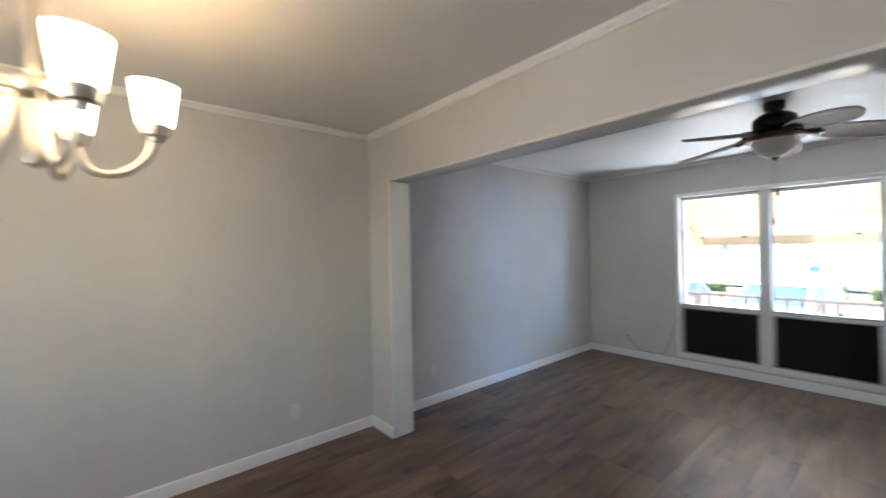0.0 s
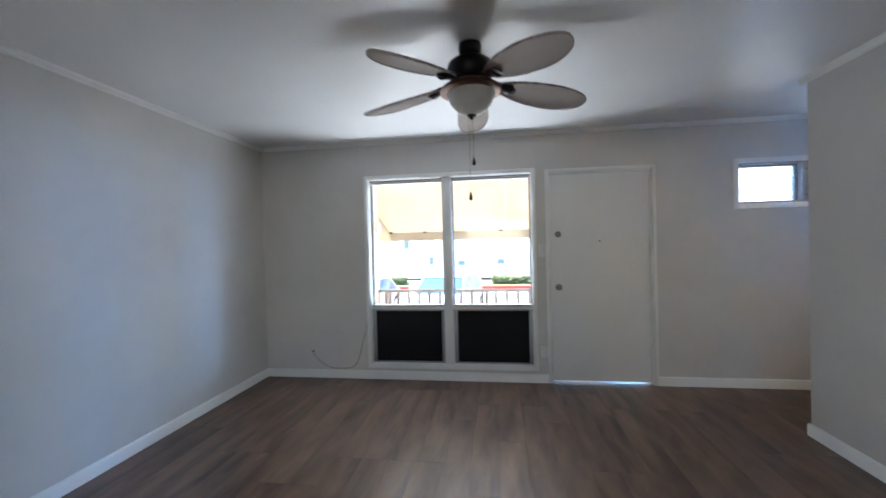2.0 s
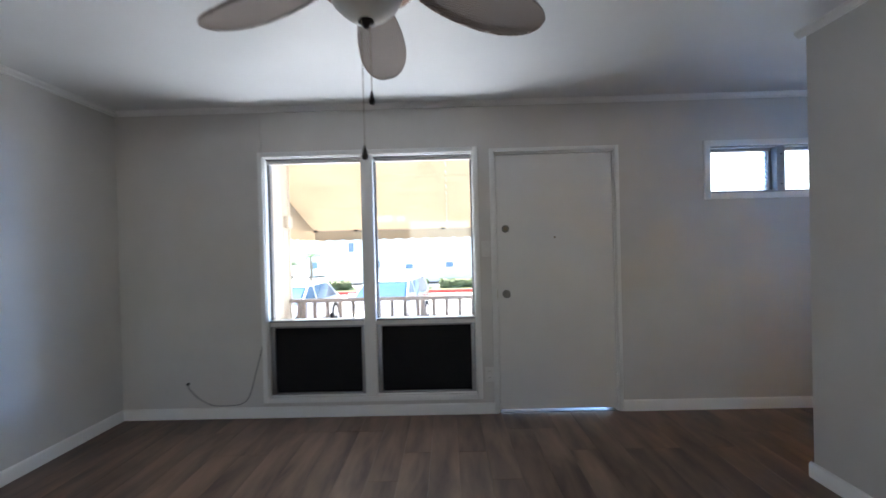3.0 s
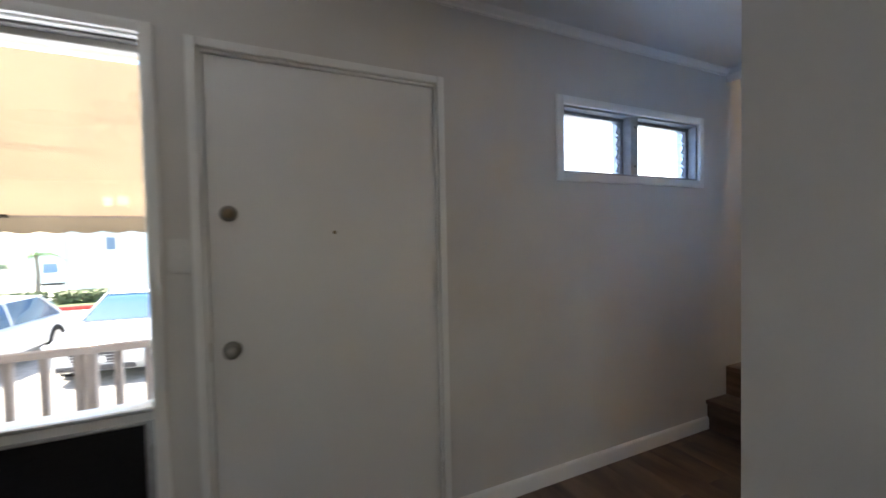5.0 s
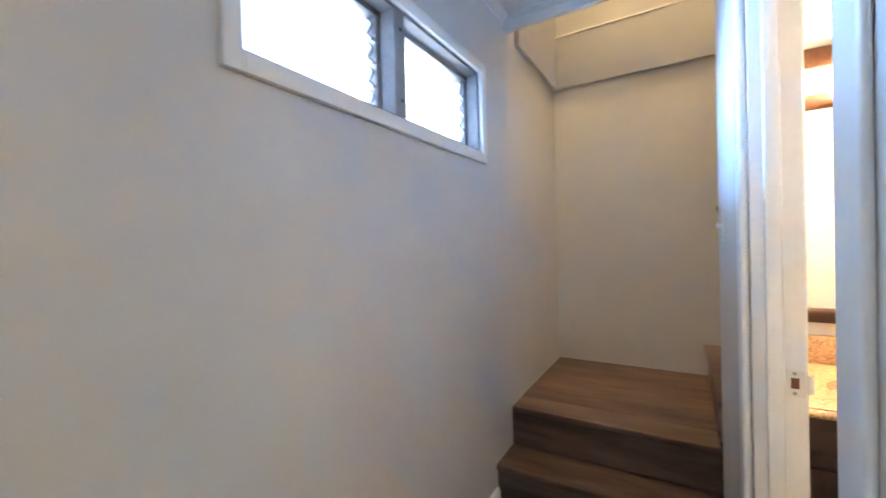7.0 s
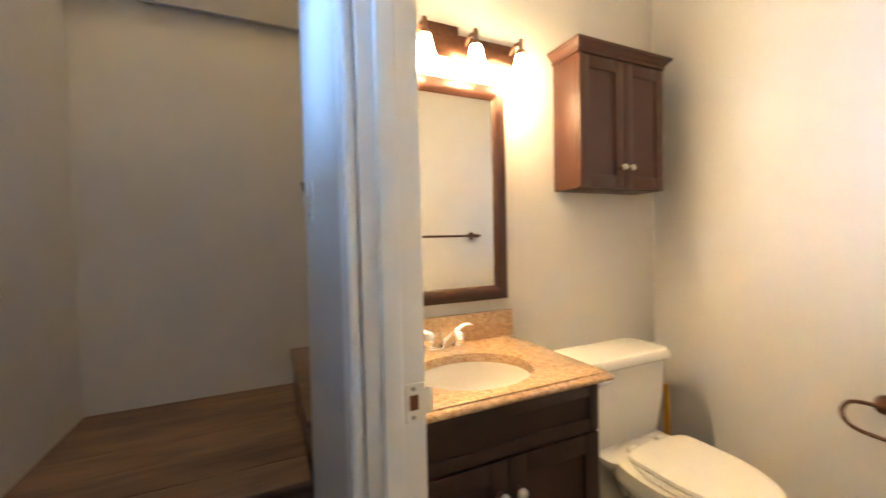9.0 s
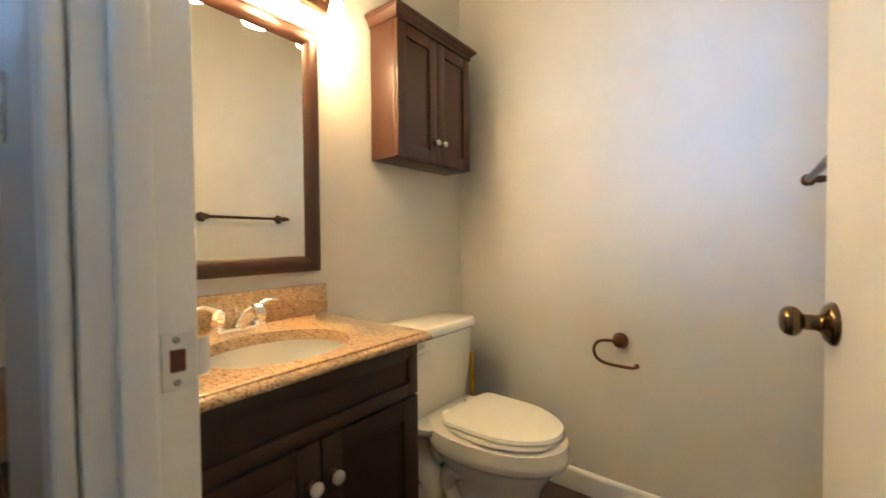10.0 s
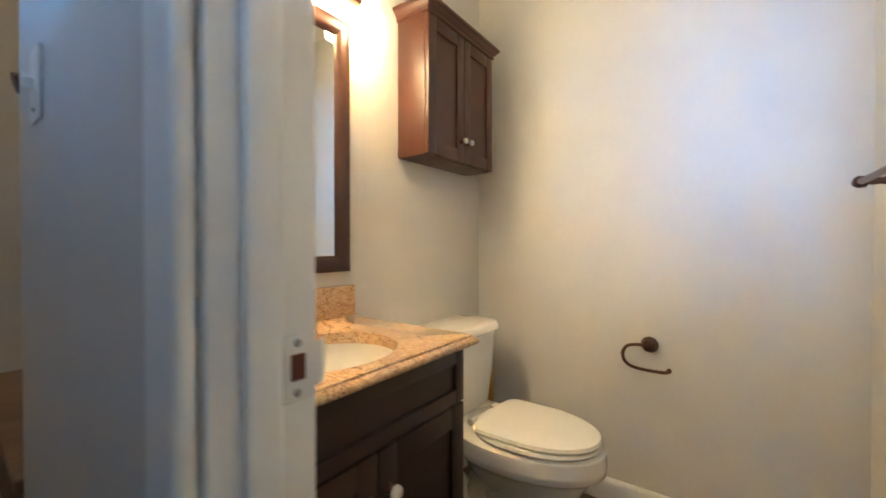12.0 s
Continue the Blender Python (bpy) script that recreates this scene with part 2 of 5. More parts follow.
PALMBARK = plain("palm_bark", (0.30, 0.26, 0.20), 0.9, 0, 0.3, 20, 0, 0.4)
# bronze metal; its darkness on beads and outer jambs stands in for awning shade
BEAD = plain("bronze_and_shaded_metal", (0.15, 0.145, 0.145), 0.45, 0.5, 0.15, 25, 0, 0.04)
BARK = plain("bark", (0.12, 0.09, 0.07), 0.9, 0, 0.3, 20, 0, 0.4)
CARW = plain("white_car_paint", (0.72, 0.73, 0.74), 0.15, 0.0, 0.01, 10, 0.8, 0)
CARS = plain("silver_car_paint", (0.46, 0.48, 0.50), 0.2, 0.3, 0.02, 10, 0.8, 0)
CARG = plain("tinted_car_glass", (0.02, 0.075, 0.15), 0.05, 0, 0, 10, 0.5, 0)
TYRE = plain("tyre_rubber", (0.02, 0.02, 0.02), 0.85)
RIMM = plain("alloy_rim", (0.55, 0.55, 0.56), 0.36, 0.9)
FARGLASS = plain("far_window_glass", (0.12, 0.22, 0.34), 0.1, 0, 0.1, 3, 0, 0)
GRILLE = plain("dark_grille", (0.03, 0.03, 0.035), 0.4)
LIGHTC = plain("clear_lamp_lens", (0.75, 0.77, 0.80), 0.1, 0.2)


# ---- mesh helpers ----
def finish(name, bm, material, smooth=None):
    me = bpy.data.meshes.new(name)
    bmesh.ops.recalc_face_normals(bm, faces=bm.faces)
    bm.to_mesh(me)
    bm.free()
    for m in material if isinstance(material, (list, tuple)) else [material]:
        me.materials.append(m)
    if smooth is not None:
        me.polygons.foreach_set("use_smooth", [True] * len(me.polygons))
        me.set_sharp_from_angle(angle=radians(smooth))
    return me


def part(name, bm, material, parent=None, label="", smooth=40, category=""):
    ob = new(name, finish(name, bm, material, smooth))
    if parent:
        ob.parent = parent
    return tagged(ob, label, category)


def thing(name, at, label, category, group="", turn=0.0, kind=""):
    ob = new(name)
    ob.matrix_world = pose(*at, 0, 0, turn)
    ob.empty_display_size = 0.05
    return tagged(ob, label, category, group, kind)


def box(lo, hi, bevel=0.0, seg=2, bm=None):
    bm = bm or bmesh.new()
    c, s = [(a + b) / 2 for a, b in zip(lo, hi)], [abs(b - a) for a, b in zip(lo, hi)]
    r = bmesh.ops.create_cube(bm, size=1, matrix=Matrix.LocRotScale(c, None, s))
    if bevel:
        edges = list({e for v in r["verts"] for e in v.link_edges})
        bmesh.ops.bevel(bm, geom=edges, offset=min(bevel, min(s) * 0.45), segments=seg, affect="EDGES", profile=0.5)
    return bm


def lathe(profile, n=32, at=(0, 0, 0), axis=(0, 0, 1), bm=None):
    """Profile rows of (radius, height), turned about the axis."""
    bm = bm or bmesh.new()
    m = Matrix.Translation(at) @ Vector((0, 0, 1)).rotation_difference(Vector(axis)).to_matrix().to_4x4()
    rings = []
    for r, h in profile:
        if r < 1e-5:
            rings.append([bm.verts.new(m @ Vector((0, 0, h)))])
        else:
            rings.append([bm.verts.new(m @ Vector((r * math.cos(a), r * math.sin(a), h))) for a in np.linspace(0, 2 * math.pi, n, endpoint=False)])
    for a, b in zip(rings, rings[1:]):
        skin(bm, a, b)
    return bm


def skin(bm, a, b):
    n = max(len(a), len(b))
    for i in range(n):
        j = (i + 1) % n
        if len(a) == 1 and len(b) > 1:
            bm.faces.new((a[0], b[i], b[j]))
        elif len(b) == 1 and len(a) > 1:
            bm.faces.new((a[i], a[j], b[0]))
        elif len(a) > 1:
            bm.faces.new((a[i], a[j], b[j], b[i]))


def loft(rings, caps=True, bm=None):
    """Closed rings of points with equal counts, joined one to the next."""
    bm = bm or bmesh.new()
    vs = [[bm.verts.new(p) for p in ring] for ring in rings]
    for a, b in zip(vs, vs[1:]):
        skin(bm, a, b)
    if caps:
        bm.faces.new(vs[0][::-1])
        bm.faces.new(vs[-1])
    return bm


def tube(points, radius, n=12, caps=True, bm=None, flat=1.0):
    """A pipe along points; radius one number or one for each point; flat squashes it across."""
    pts = [Vector(p) for p in points]
    rad = radius if isinstance(radius, (list, tuple)) else [radius] * len(pts)
    rings, side = [], None
    for i, p in enumerate(pts):
        d = (pts[min(i + 1, len(pts) - 1)] - pts[max(i - 1, 0)]).normalized()
        if side is None:
            side = d.orthogonal().normalized() if abs(d.z) > 0.95 else Vector((0, 0, 1)).cross(d).normalized()
        side = (side - d * side.dot(d)).normalized()
        up = d.cross(side)
        rings.append([p + (side * math.cos(a) * flat + up * math.sin(a)) * rad[i] for a in np.linspace(0, 2 * math.pi, n, endpoint=False)])
    return loft(rings, caps, bm)


def curve(ctrl, n=24):
    """A smooth line through the control points (Catmull-Rom)."""
    c = [Vector(p) for p in ctrl]
    c = [c[0] * 2 - c[1], *c, c[-1] * 2 - c[-2]]
    out = []
    for i in range(1, len(c) - 2):
        for t in np.linspace(0, 1, n, endpoint=False):
            out.append(0.5 * (2 * c[i] + (c[i + 1] - c[i - 1]) * t + (2 * c[i - 1] - 5 * c[i] + 4 * c[i + 1] - c[i + 2]) * t * t + (3 * c[i] - c[i - 1] - 3 * c[i + 1] + c[i + 2]) * t ** 3))
    return [*out, c[-2]]


def prism(outline, lo, hi, axis="z", bevel=0.0, bm=None):
    """An outline of (u, v) pushed out along an axis from lo to hi."""
    place = {"z": lambda u, v, w: (u, v, w), "y": lambda u, v, w: (u, w, v), "x": lambda u, v, w: (w, u, v)}[axis]
    return loft([[place(u, v, w) for u, v in outline] for w in (lo, hi)], True, bm)


def setting(name, bm, material, label, category, smooth=30):
    return tagged(part(name, bm, material, None, "", smooth), label, category, kind="structure")


def wall_with_holes(bm, axis, face, back, lo, hi, z0, z1, holes):
    """A wall slab along x or y, from face to back, split round rectangular holes (a0, a1, z0, z1)."""
    cuts = sorted({lo, hi, *[h[0] for h in holes], *[h[1] for h in holes]})
    for a, b in zip(cuts, cuts[1:]):
        open_here = sorted((h[2], h[3]) for h in holes if h[0] <= a and b <= h[1])
        z = z0
        for h0, h1 in [*open_here, (z1, z1)]:
            if h0 > z + 1e-4:
                if axis == "x":
                    box((a, face, z), (b, back, h0), bm=bm)
                else:
                    box((face, a, z), (back, b, h0), bm=bm)
            z = max(z, h1)
    return bm


# ---- the plan, in metres: front wall at y = 0, the house lies at y < 0 ----
CEILING_Z = 2.465
OPEN_Y0, OPEN_Y1, OPEN_Z = -3.62, -3.44, 2.035   # wide opening between dining room and living room
PART_X0, PART_X1 = 4.622, 4.69                   # partition between living room and bathroom
HALL_Y0, HALL_Y1 = -1.017, -0.918                 # wall between bathroom and hall
PART_END = -0.910                                # hall end of the partition
BATH_X, BATH_Y = 6.045, -2.47                    # mirror wall and back wall of the bathroom
ALC_X0, ALC_X1 = 6.15, 7.14                      # stair well
BACK_Y = -7.2
WIN = (1.18, 2.841, 0.158, 2.068)
DOOR = (3.005, 3.95, -0.01, 2.055)
LOUV = (4.692, 5.84, 1.69, 2.057)
BDOOR = (4.70, 5.378, -0.01, 2.05)
LAND_Z, STEP_Z = 0.40, 0.20

# walls
bm = wall_with_holes(bmesh.new(), "x", 0.0, 0.15, -0.12, ALC_X1 + 0.12, -0.3, 5.0, [WIN, DOOR, LOUV])
setting("wall_north", bm, WALL, "light grey painted front wall with window and door openings", "wall")
setting("wall_west", box((-0.12, BACK_Y, -0.3), (0, -0.001, 2.75)), WALL, "light grey painted long side wall", "wall")
# opening out of view, added to hold the dining fill lamp
bm = wall_with_holes(bmesh.new(), "x", BACK_Y - 0.12, BACK_Y - 0.001, -0.12, PART_X1, -0.3, 2.75, [(1.6, 3.2, 0.9, 2.03)])
setting("wall_south", bm, WALL, "light grey painted back wall of the dining room", "wall")
setting("wall_partition", box((PART_X0, BACK_Y, -0.3), (PART_X1, PART_END, 2.47), 0.004), WALL, "light grey partition wall ending at the hall", "wall")
bm = wall_with_holes(bmesh.new(), "x", HALL_Y0, HALL_Y1, PART_X1, ALC_X0, -0.3, 2.47, [BDOOR])
setting("wall_hall", bm, WALL, "light grey hall wall with bathroom doorway", "wall")
setting("wall_bathroom_back", box((PART_X1, BATH_Y - 0.12, -0.3), (ALC_X0, BATH_Y, 2.75)), WALL, "pale grey bathroom back wall", "wall")
setting("wall_bathroom_side", box((BATH_X, BATH_Y, -0.3), (ALC_X0, HALL_Y0, 2.75)), WALL, "pale grey bathroom mirror wall", "wall")
setting("wall_stair_inner", box((BATH_X, -4.6, 2.75), (ALC_X0, HALL_Y1, 5.0)), WALL, "grey wall of the upper stair well", "wall")
setting("wall_stair_hall_side", box((BATH_X, HALL_Y1, 2.75), (ALC_X0, 0.0, 5.0)), WALL, "grey wall of the stair well above the hall", "wall")
setting("wall_stair_inner_low", box((BATH_X, -4.6, -0.3), (ALC_X0, BATH_Y - 0.12, 2.75)), WALL, "grey wall beside the stair flight", "wall")
setting("wall_stair_outer", box((ALC_X1, -4.6, -0.3), (ALC_X1 + 0.12, 0, 5.0)), WALL, "grey wall behind the stair landing", "wall")
setting("wall_stair_end", box((ALC_X0, -4.72, -0.3), (ALC_X1 + 0.12, -4.6, 5.0)), WALL, "grey wall at the head of the stairs", "wall")
# the upper storey's wall lining hangs a little proud of the landing walls
setting("wall_upper_lining", box((ALC_X1 - 0.03, -4.6, 2.382), (ALC_X1, -0.03, 5.0), 0.004), WALL, "upper stair wall lining standing proud", "wall")
setting("wall_upper_lining_front", box((6.33, -0.03, 2.382), (ALC_X1, 0, 5.0), 0.004), WALL, "upper front wall lining standing proud", "wall")
setting("trim_upper_seam", box((ALC_X1 - 0.036, -4.6, 2.75), (ALC_X1 - 0.03, -0.03, 2.762), 0.002), TRIM, "thin painted joint strip on the upper stair wall", "trim")
# header and stubs of the wide opening
setting("wall_opening_header", box((0, OPEN_Y0, OPEN_Z + 0.018), (PART_X0, OPEN_Y1, 2.75)), WALL, "grey header over the wide room opening", "wall")
setting("wall_opening_stub_west", box((0, OPEN_Y0, -0.3), (0.315, OPEN_Y1, OPEN_Z + 0.018)), WALL, "short grey wall stub beside the wide opening", "wall")
setting("wall_opening_stub_east", box((4.2, OPEN_Y0, -0.3), (PART_X0, OPEN_Y1, OPEN_Z + 0.018)), WALL, "short grey wall stub beside the wide opening", "wall")

# ceilings
setting("ceiling", box((-0.12, BACK_Y - 0.12, CEILING_Z), (ALC_X0, 0.001, 2.74)), CEIL, "white painted stippled plaster ceiling", "ceiling")
setting("ceiling_hall_edge", box((ALC_X0, HALL_Y1, 2.43), (6.235, 0.001, 2.74), 0.004), CEIL, "white ceiling edge at the stair well", "ceiling")
setting("ceiling_stair", box((BATH_X, -4.72, 5.0), (ALC_X1 + 0.12, 0.15, 5.1)), CEIL, "white ceiling over the stair well", "ceiling")

# slabs under the finished floors
setting("floor", box((-0.12, BACK_Y - 0.12, -0.3), (ALC_X1 + 0.12, 0.15, -0.009)), SUBFLOOR, "dark subfloor under brown vinyl planks", "floor")


# ---- trim ----
def base_profile(h=0.085, t=0.015):
    return [(0, 0), (t, 0), (t, h * 0.82), (t * 0.75, h * 0.92), (t * 0.35, h * 0.98), (0, h)]


def run_trim(name, profile, start, end, out, label, category):
    """A moulding with profile (out, up) along a straight line on the wall."""
    s, e, o = Vector(start), Vector(end), Vector(out)
    bm = loft([[p + o * a + Vector((0, 0, b)) for a, b in profile] for p in (s, e)])
    return setting(name, bm, TRIM, label, category)


BB = base_profile()
for name, s, e, o in (
    ("baseboard_west", (0, OPEN_Y1, 0), (0, -0.016, 0), (1, 0, 0)),
    ("baseboard_dining", (0, BACK_Y, 0), (0, OPEN_Y0 - 0.016, 0), (1, 0, 0)),
    ("baseboard_north", (0, 0, 0), (2.972, 0, 0), (0, -1, 0)),
    ("baseboard_hall_front", (3.982, 0, 0), (5.94, 0, 0), (0, -1, 0)),
    ("baseboard_partition", (PART_X0, OPEN_Y1, 0), (PART_X0, PART_END + 0.015, 0), (-1, 0, 0)),
    ("baseboard_partition_end", (PART_X0, PART_END, 0), (4.646, PART_END, 0), (0, 1, 0)),
    ("baseboard_hall", (5.432, HALL_Y1, 0), (5.93, HALL_Y1, 0), (0, 1, 0)),
    ("baseboard_stub", (0, OPEN_Y0, 0), (0.318, OPEN_Y0, 0), (0, -1, 0)),
    ("baseboard_dining_back", (0.015, BACK_Y, 0), (PART_X0, BACK_Y, 0), (0, 1, 0)),
    ("baseboard_dining_east", (PART_X0, BACK_Y + 0.015, 0), (PART_X0, OPEN_Y0, 0), (-1, 0, 0)),
):
    run_trim(name, BB, s, e, o, "white painted wooden baseboard", "baseboard")
BBATH = base_profile(0.096, 0.014)
run_trim("baseboard_bathroom", BBATH, (PART_X1, BATH_Y, 0.004), (BATH_X, BATH_Y, 0.004), (0, 1, 0), "white bathroom baseboard", "baseboard")
run_trim("baseboard_bathroom_side", BBATH, (BATH_X, BATH_Y + 0.014, 0.004), (BATH_X, -1.66, 0.004), (-1, 0, 0), "white bathroom baseboard", "baseboard")
run_trim("baseboard_bathroom_door", BBATH, (PART_X1, BATH_Y + 0.014, 0.004), (PART_X1, HALL_Y0 - 0.02, 0.004), (1, 0, 0), "white bathroom baseboard", "baseboard")
CROWN = [(0, 0), (0.012, 0.002), (0.014, 0.012), (0.030, 0.026), (0.034, 0.040), (0, 0.040)]
cz = CEILING_Z - 0.040
for name, s, e, o in (
    ("crown_west", (0, OPEN_Y1, cz), (0, 0, cz), (1, 0, 0)),
    ("crown_dining", (0, BACK_Y, cz), (0, OPEN_Y0, cz), (1, 0, 0)),
    ("crown_north", (0.034, 0, cz), (ALC_X0, 0, cz), (0, -1, 0)),
    ("crown_partition", (PART_X0, OPEN_Y1, cz), (PART_X0, PART_END + 0.034, cz), (-1, 0, 0)),
    ("crown_hall", (PART_X0, PART_END, cz), (ALC_X0, PART_END, cz), (0, 1, 0)),
    ("crown_opening", (0.034, OPEN_Y0, cz), (PART_X0, OPEN_Y0, cz), (0, -1, 0)),
    ("crown_opening_inner", (0.034, OPEN_Y1, cz), (PART_X0, OPEN_Y1, cz), (0, 1, 0)),
    ("crown_dining_east", (PART_X0, BACK_Y, cz), (PART_X0, OPEN_Y0, cz), (-1, 0, 0)),
):
    run_trim(name, CROWN, s, e, o, "slim white crown moulding", "moulding")
run_trim("crown_stair_edge", [(0, -0.045), (0.03, -0.045), (0.034, -0.012), (0.02, 0.0), (0, 0.0)], (6.155, HALL_Y1 + 0.034, 2.43), (6.155, -0.001, 2.43), (1, 0, 0), "white trim under the ceiling edge at the stairs", "trim")

# lining boards of the wide opening, rounded over towards the dining room
bm = box((0.315, OPEN_Y0 - 0.012, 0), (0.333, OPEN_Y1 + 0.006, OPEN_Z), 0.006, 3)
setting("trim_opening_jamb", bm, TRIM, "white semi-gloss jamb board of the wide opening", "jamb")
bm = box((4.182, OPEN_Y0 - 0.012, 0), (4.2, OPEN_Y1 + 0.006, OPEN_Z), 0.006, 3)
setting("trim_opening_jamb_east", bm, TRIM, "white semi-gloss jamb board of the wide opening", "jamb")
bm = box((0.315, OPEN_Y0 - 0.012, OPEN_Z), (4.2, OPEN_Y1 + 0.006, OPEN_Z + 0.02), 0.006, 3)
setting("trim_opening_soffit", bm, GLOSSTRIM, "white semi-gloss soffit board of the wide opening", "trim")


# ---- windows, doors ----
def casing(parent, x0, x1, z0, z1, w, y0, y1, bottom=True, name="casing"):
    """Flat rounded boards round an opening in the front wall or hall wall."""
    lo, hi = min(y0, y1), max(y0, y1)
    part(name, box((x0 - w, lo, z0 - (w if bottom else 0)), (x0, hi, z1 + w), 0.005), TRIM, parent)
    part(name, box((x1, lo, z0 - (w if bottom else 0)), (x1 + w, hi, z1 + w), 0.005), TRIM, parent)
    part(name, box((x0, lo, z1), (x1, hi, z1 + w), 0.005), TRIM, parent)
    if bottom:
        part(name, box((x0, lo, z0 - w), (x1, hi, z0), 0.005), TRIM, parent)


w1 = thing("window_1", (0, 0, 0), "white framed picture window over black screened lower panels", "window", kind="structure")
x0, x1, z0, z1 = WIN
casing(w1, x0, x1, z0, z1, 0.040, -0.02, 0.0)
# outer parts of jambs and mullion are coloured dark to imitate awning shade
for a, b in ((x0, x0 + 0.007), (x1 - 0.007, x1)):
    part("jamb_lining", box((a, 0.001, z0), (b, 0.05, z1), 0.002), TRIM, w1)
    part("jamb_outer_shaded", box((a, 0.0505, z0), (b, 0.149, z1), 0.002), BEAD, w1, "outer part of the jamb, darkened to stand in for awning shade")
part("head_lining", box((x0 + 0.007, 0.001, z1 - 0.007), (x1 - 0.007, 0.149, z1), 0.002), TRIM, w1)
part("window_sill", box((x0 + 0.007, 0.001, z0), (x1 - 0.007, 0.149, z0 + 0.007), 0.002), TRIM, w1)
part("mullion", box((1.955, -0.008, z0 + 0.007), (2.050, 0.05, z1 - 0.007), 0.004), TRIM, w1)
part("mullion_outer_shaded", box((1.957, 0.0505, z0 + 0.008), (2.048, 0.149, z1 - 0.008), 0.003), BEAD, w1, "outer part of the mullion, darkened to stand in for awning shade")
for a, b in ((x0 + 0.007, 1.955), (2.050, x1 - 0.007)):
    part("transom", box((a, 0.028, 0.716), (b, 0.12, 0.762), 0.003), TRIM, w1)
    part("transom_ledge", box((a, 0.012, 0.752), (b, 0.03, 0.766), 0.003), ALUM, w1, "dull aluminium ledge")
    # frame coloured white to imitate the bright reflection on its metal
    f = part("window_frame", box((a, 0.06, z1 - 0.040), (b, 0.10, z1 - 0.007), 0.003), PLATE, w1, "glazing frame, white in place of a bright metal reflection")
    part("head_channel", box((a, 0.026, z1 - 0.017), (b, 0.059, z1 - 0.0075), 0.002), BEAD, w1, "weathered bronze head channel")
    part("glazing_bead", box((a, 0.064, 0.762), (a + 0.012, 0.10, z1 - 0.040), 0.002), BEAD, w1)
    part("glazing_bead", box((b - 0.012, 0.064, 0.762), (b, 0.10, z1 - 0.040), 0.002), BEAD, w1)
    g = part("pane", box((a + 0.006, 0.078, 0.76), (b - 0.006, 0.083, z1 - 0.03)), GLASS, w1, "clear glass pane", None)
    g.visible_shadow = False
    # lower opening: aluminium frame with a black screen panel
    za, zb = z0 + 0.007, 0.716
    for lo, hi in (((a, 0.03, za), (a + 0.034, 0.07, zb)), ((b - 0.034, 0.03, za), (b, 0.07, zb)), ((a + 0.034, 0.03, zb - 0.014), (b - 0.034, 0.07, zb)), ((a + 0.034, 0.03, za), (b - 0.034, 0.07, za + 0.012))):
        part("panel_frame", box(lo, hi, 0.003), ALUM, w1, "scuffed aluminium panel frame")
    part("screen_panel", box((a + 0.03, 0.052, za + 0.01), (b - 0.03, 0.064, zb - 0.012), 0.002), BLACK, w1, "black mesh screen panel")
    part("backing_panel", box((a, 0.10, za), (b, 0.125, zb)), BLACK, w1)
    for xx in (a + 0.012, b - 0.012):
        for zz in (za + 0.10, zb - 0.10):
            part("clip", box((xx - 0.006, 0.018, zz - 0.012), (xx + 0.006, 0.032, zz + 0.012), 0.003), GREYF, w1, "small grey turn clip")
    for k in range(3):
        xx = a + (b - a) * (0.25 + 0.25 * k)
        part("clip", box((xx - 0.012, 0.022, zb - 0.007), (xx + 0.012, 0.031, zb - 0.008), 0.002), GREYF, w1)

w2 = thing("window_2", (0, 0, 0), "small high jalousie window with glass louvres", "window", kind="structure")
x0, x1, z0, z1 = LOUV
casing(w2, x0, x1, z0, z1, 0.046, -0.02, 0.0)
for lo, hi in (((x0, 0.0, z1 - 0.012), (x1, 0.14, z1)), ((x0, 0.0, z0), (x1, 0.14, z0 + 0.012)), ((x0, 0.0, z0 + 0.012), (x0 + 0.012, 0.14, z1 - 0.012)), ((x1 - 0.012, 0.0, z0 + 0.012), (x1, 0.14, z1 - 0.012))):
    part("window_frame", box(lo, hi, 0.002), GREYF, w2, "weathered grey metal frame")
part("mullion", box((5.216, -0.004, z0 + 0.012), (5.277, 0.14, z1 - 0.012), 0.003), GREYF, w2, "grey metal mullion")
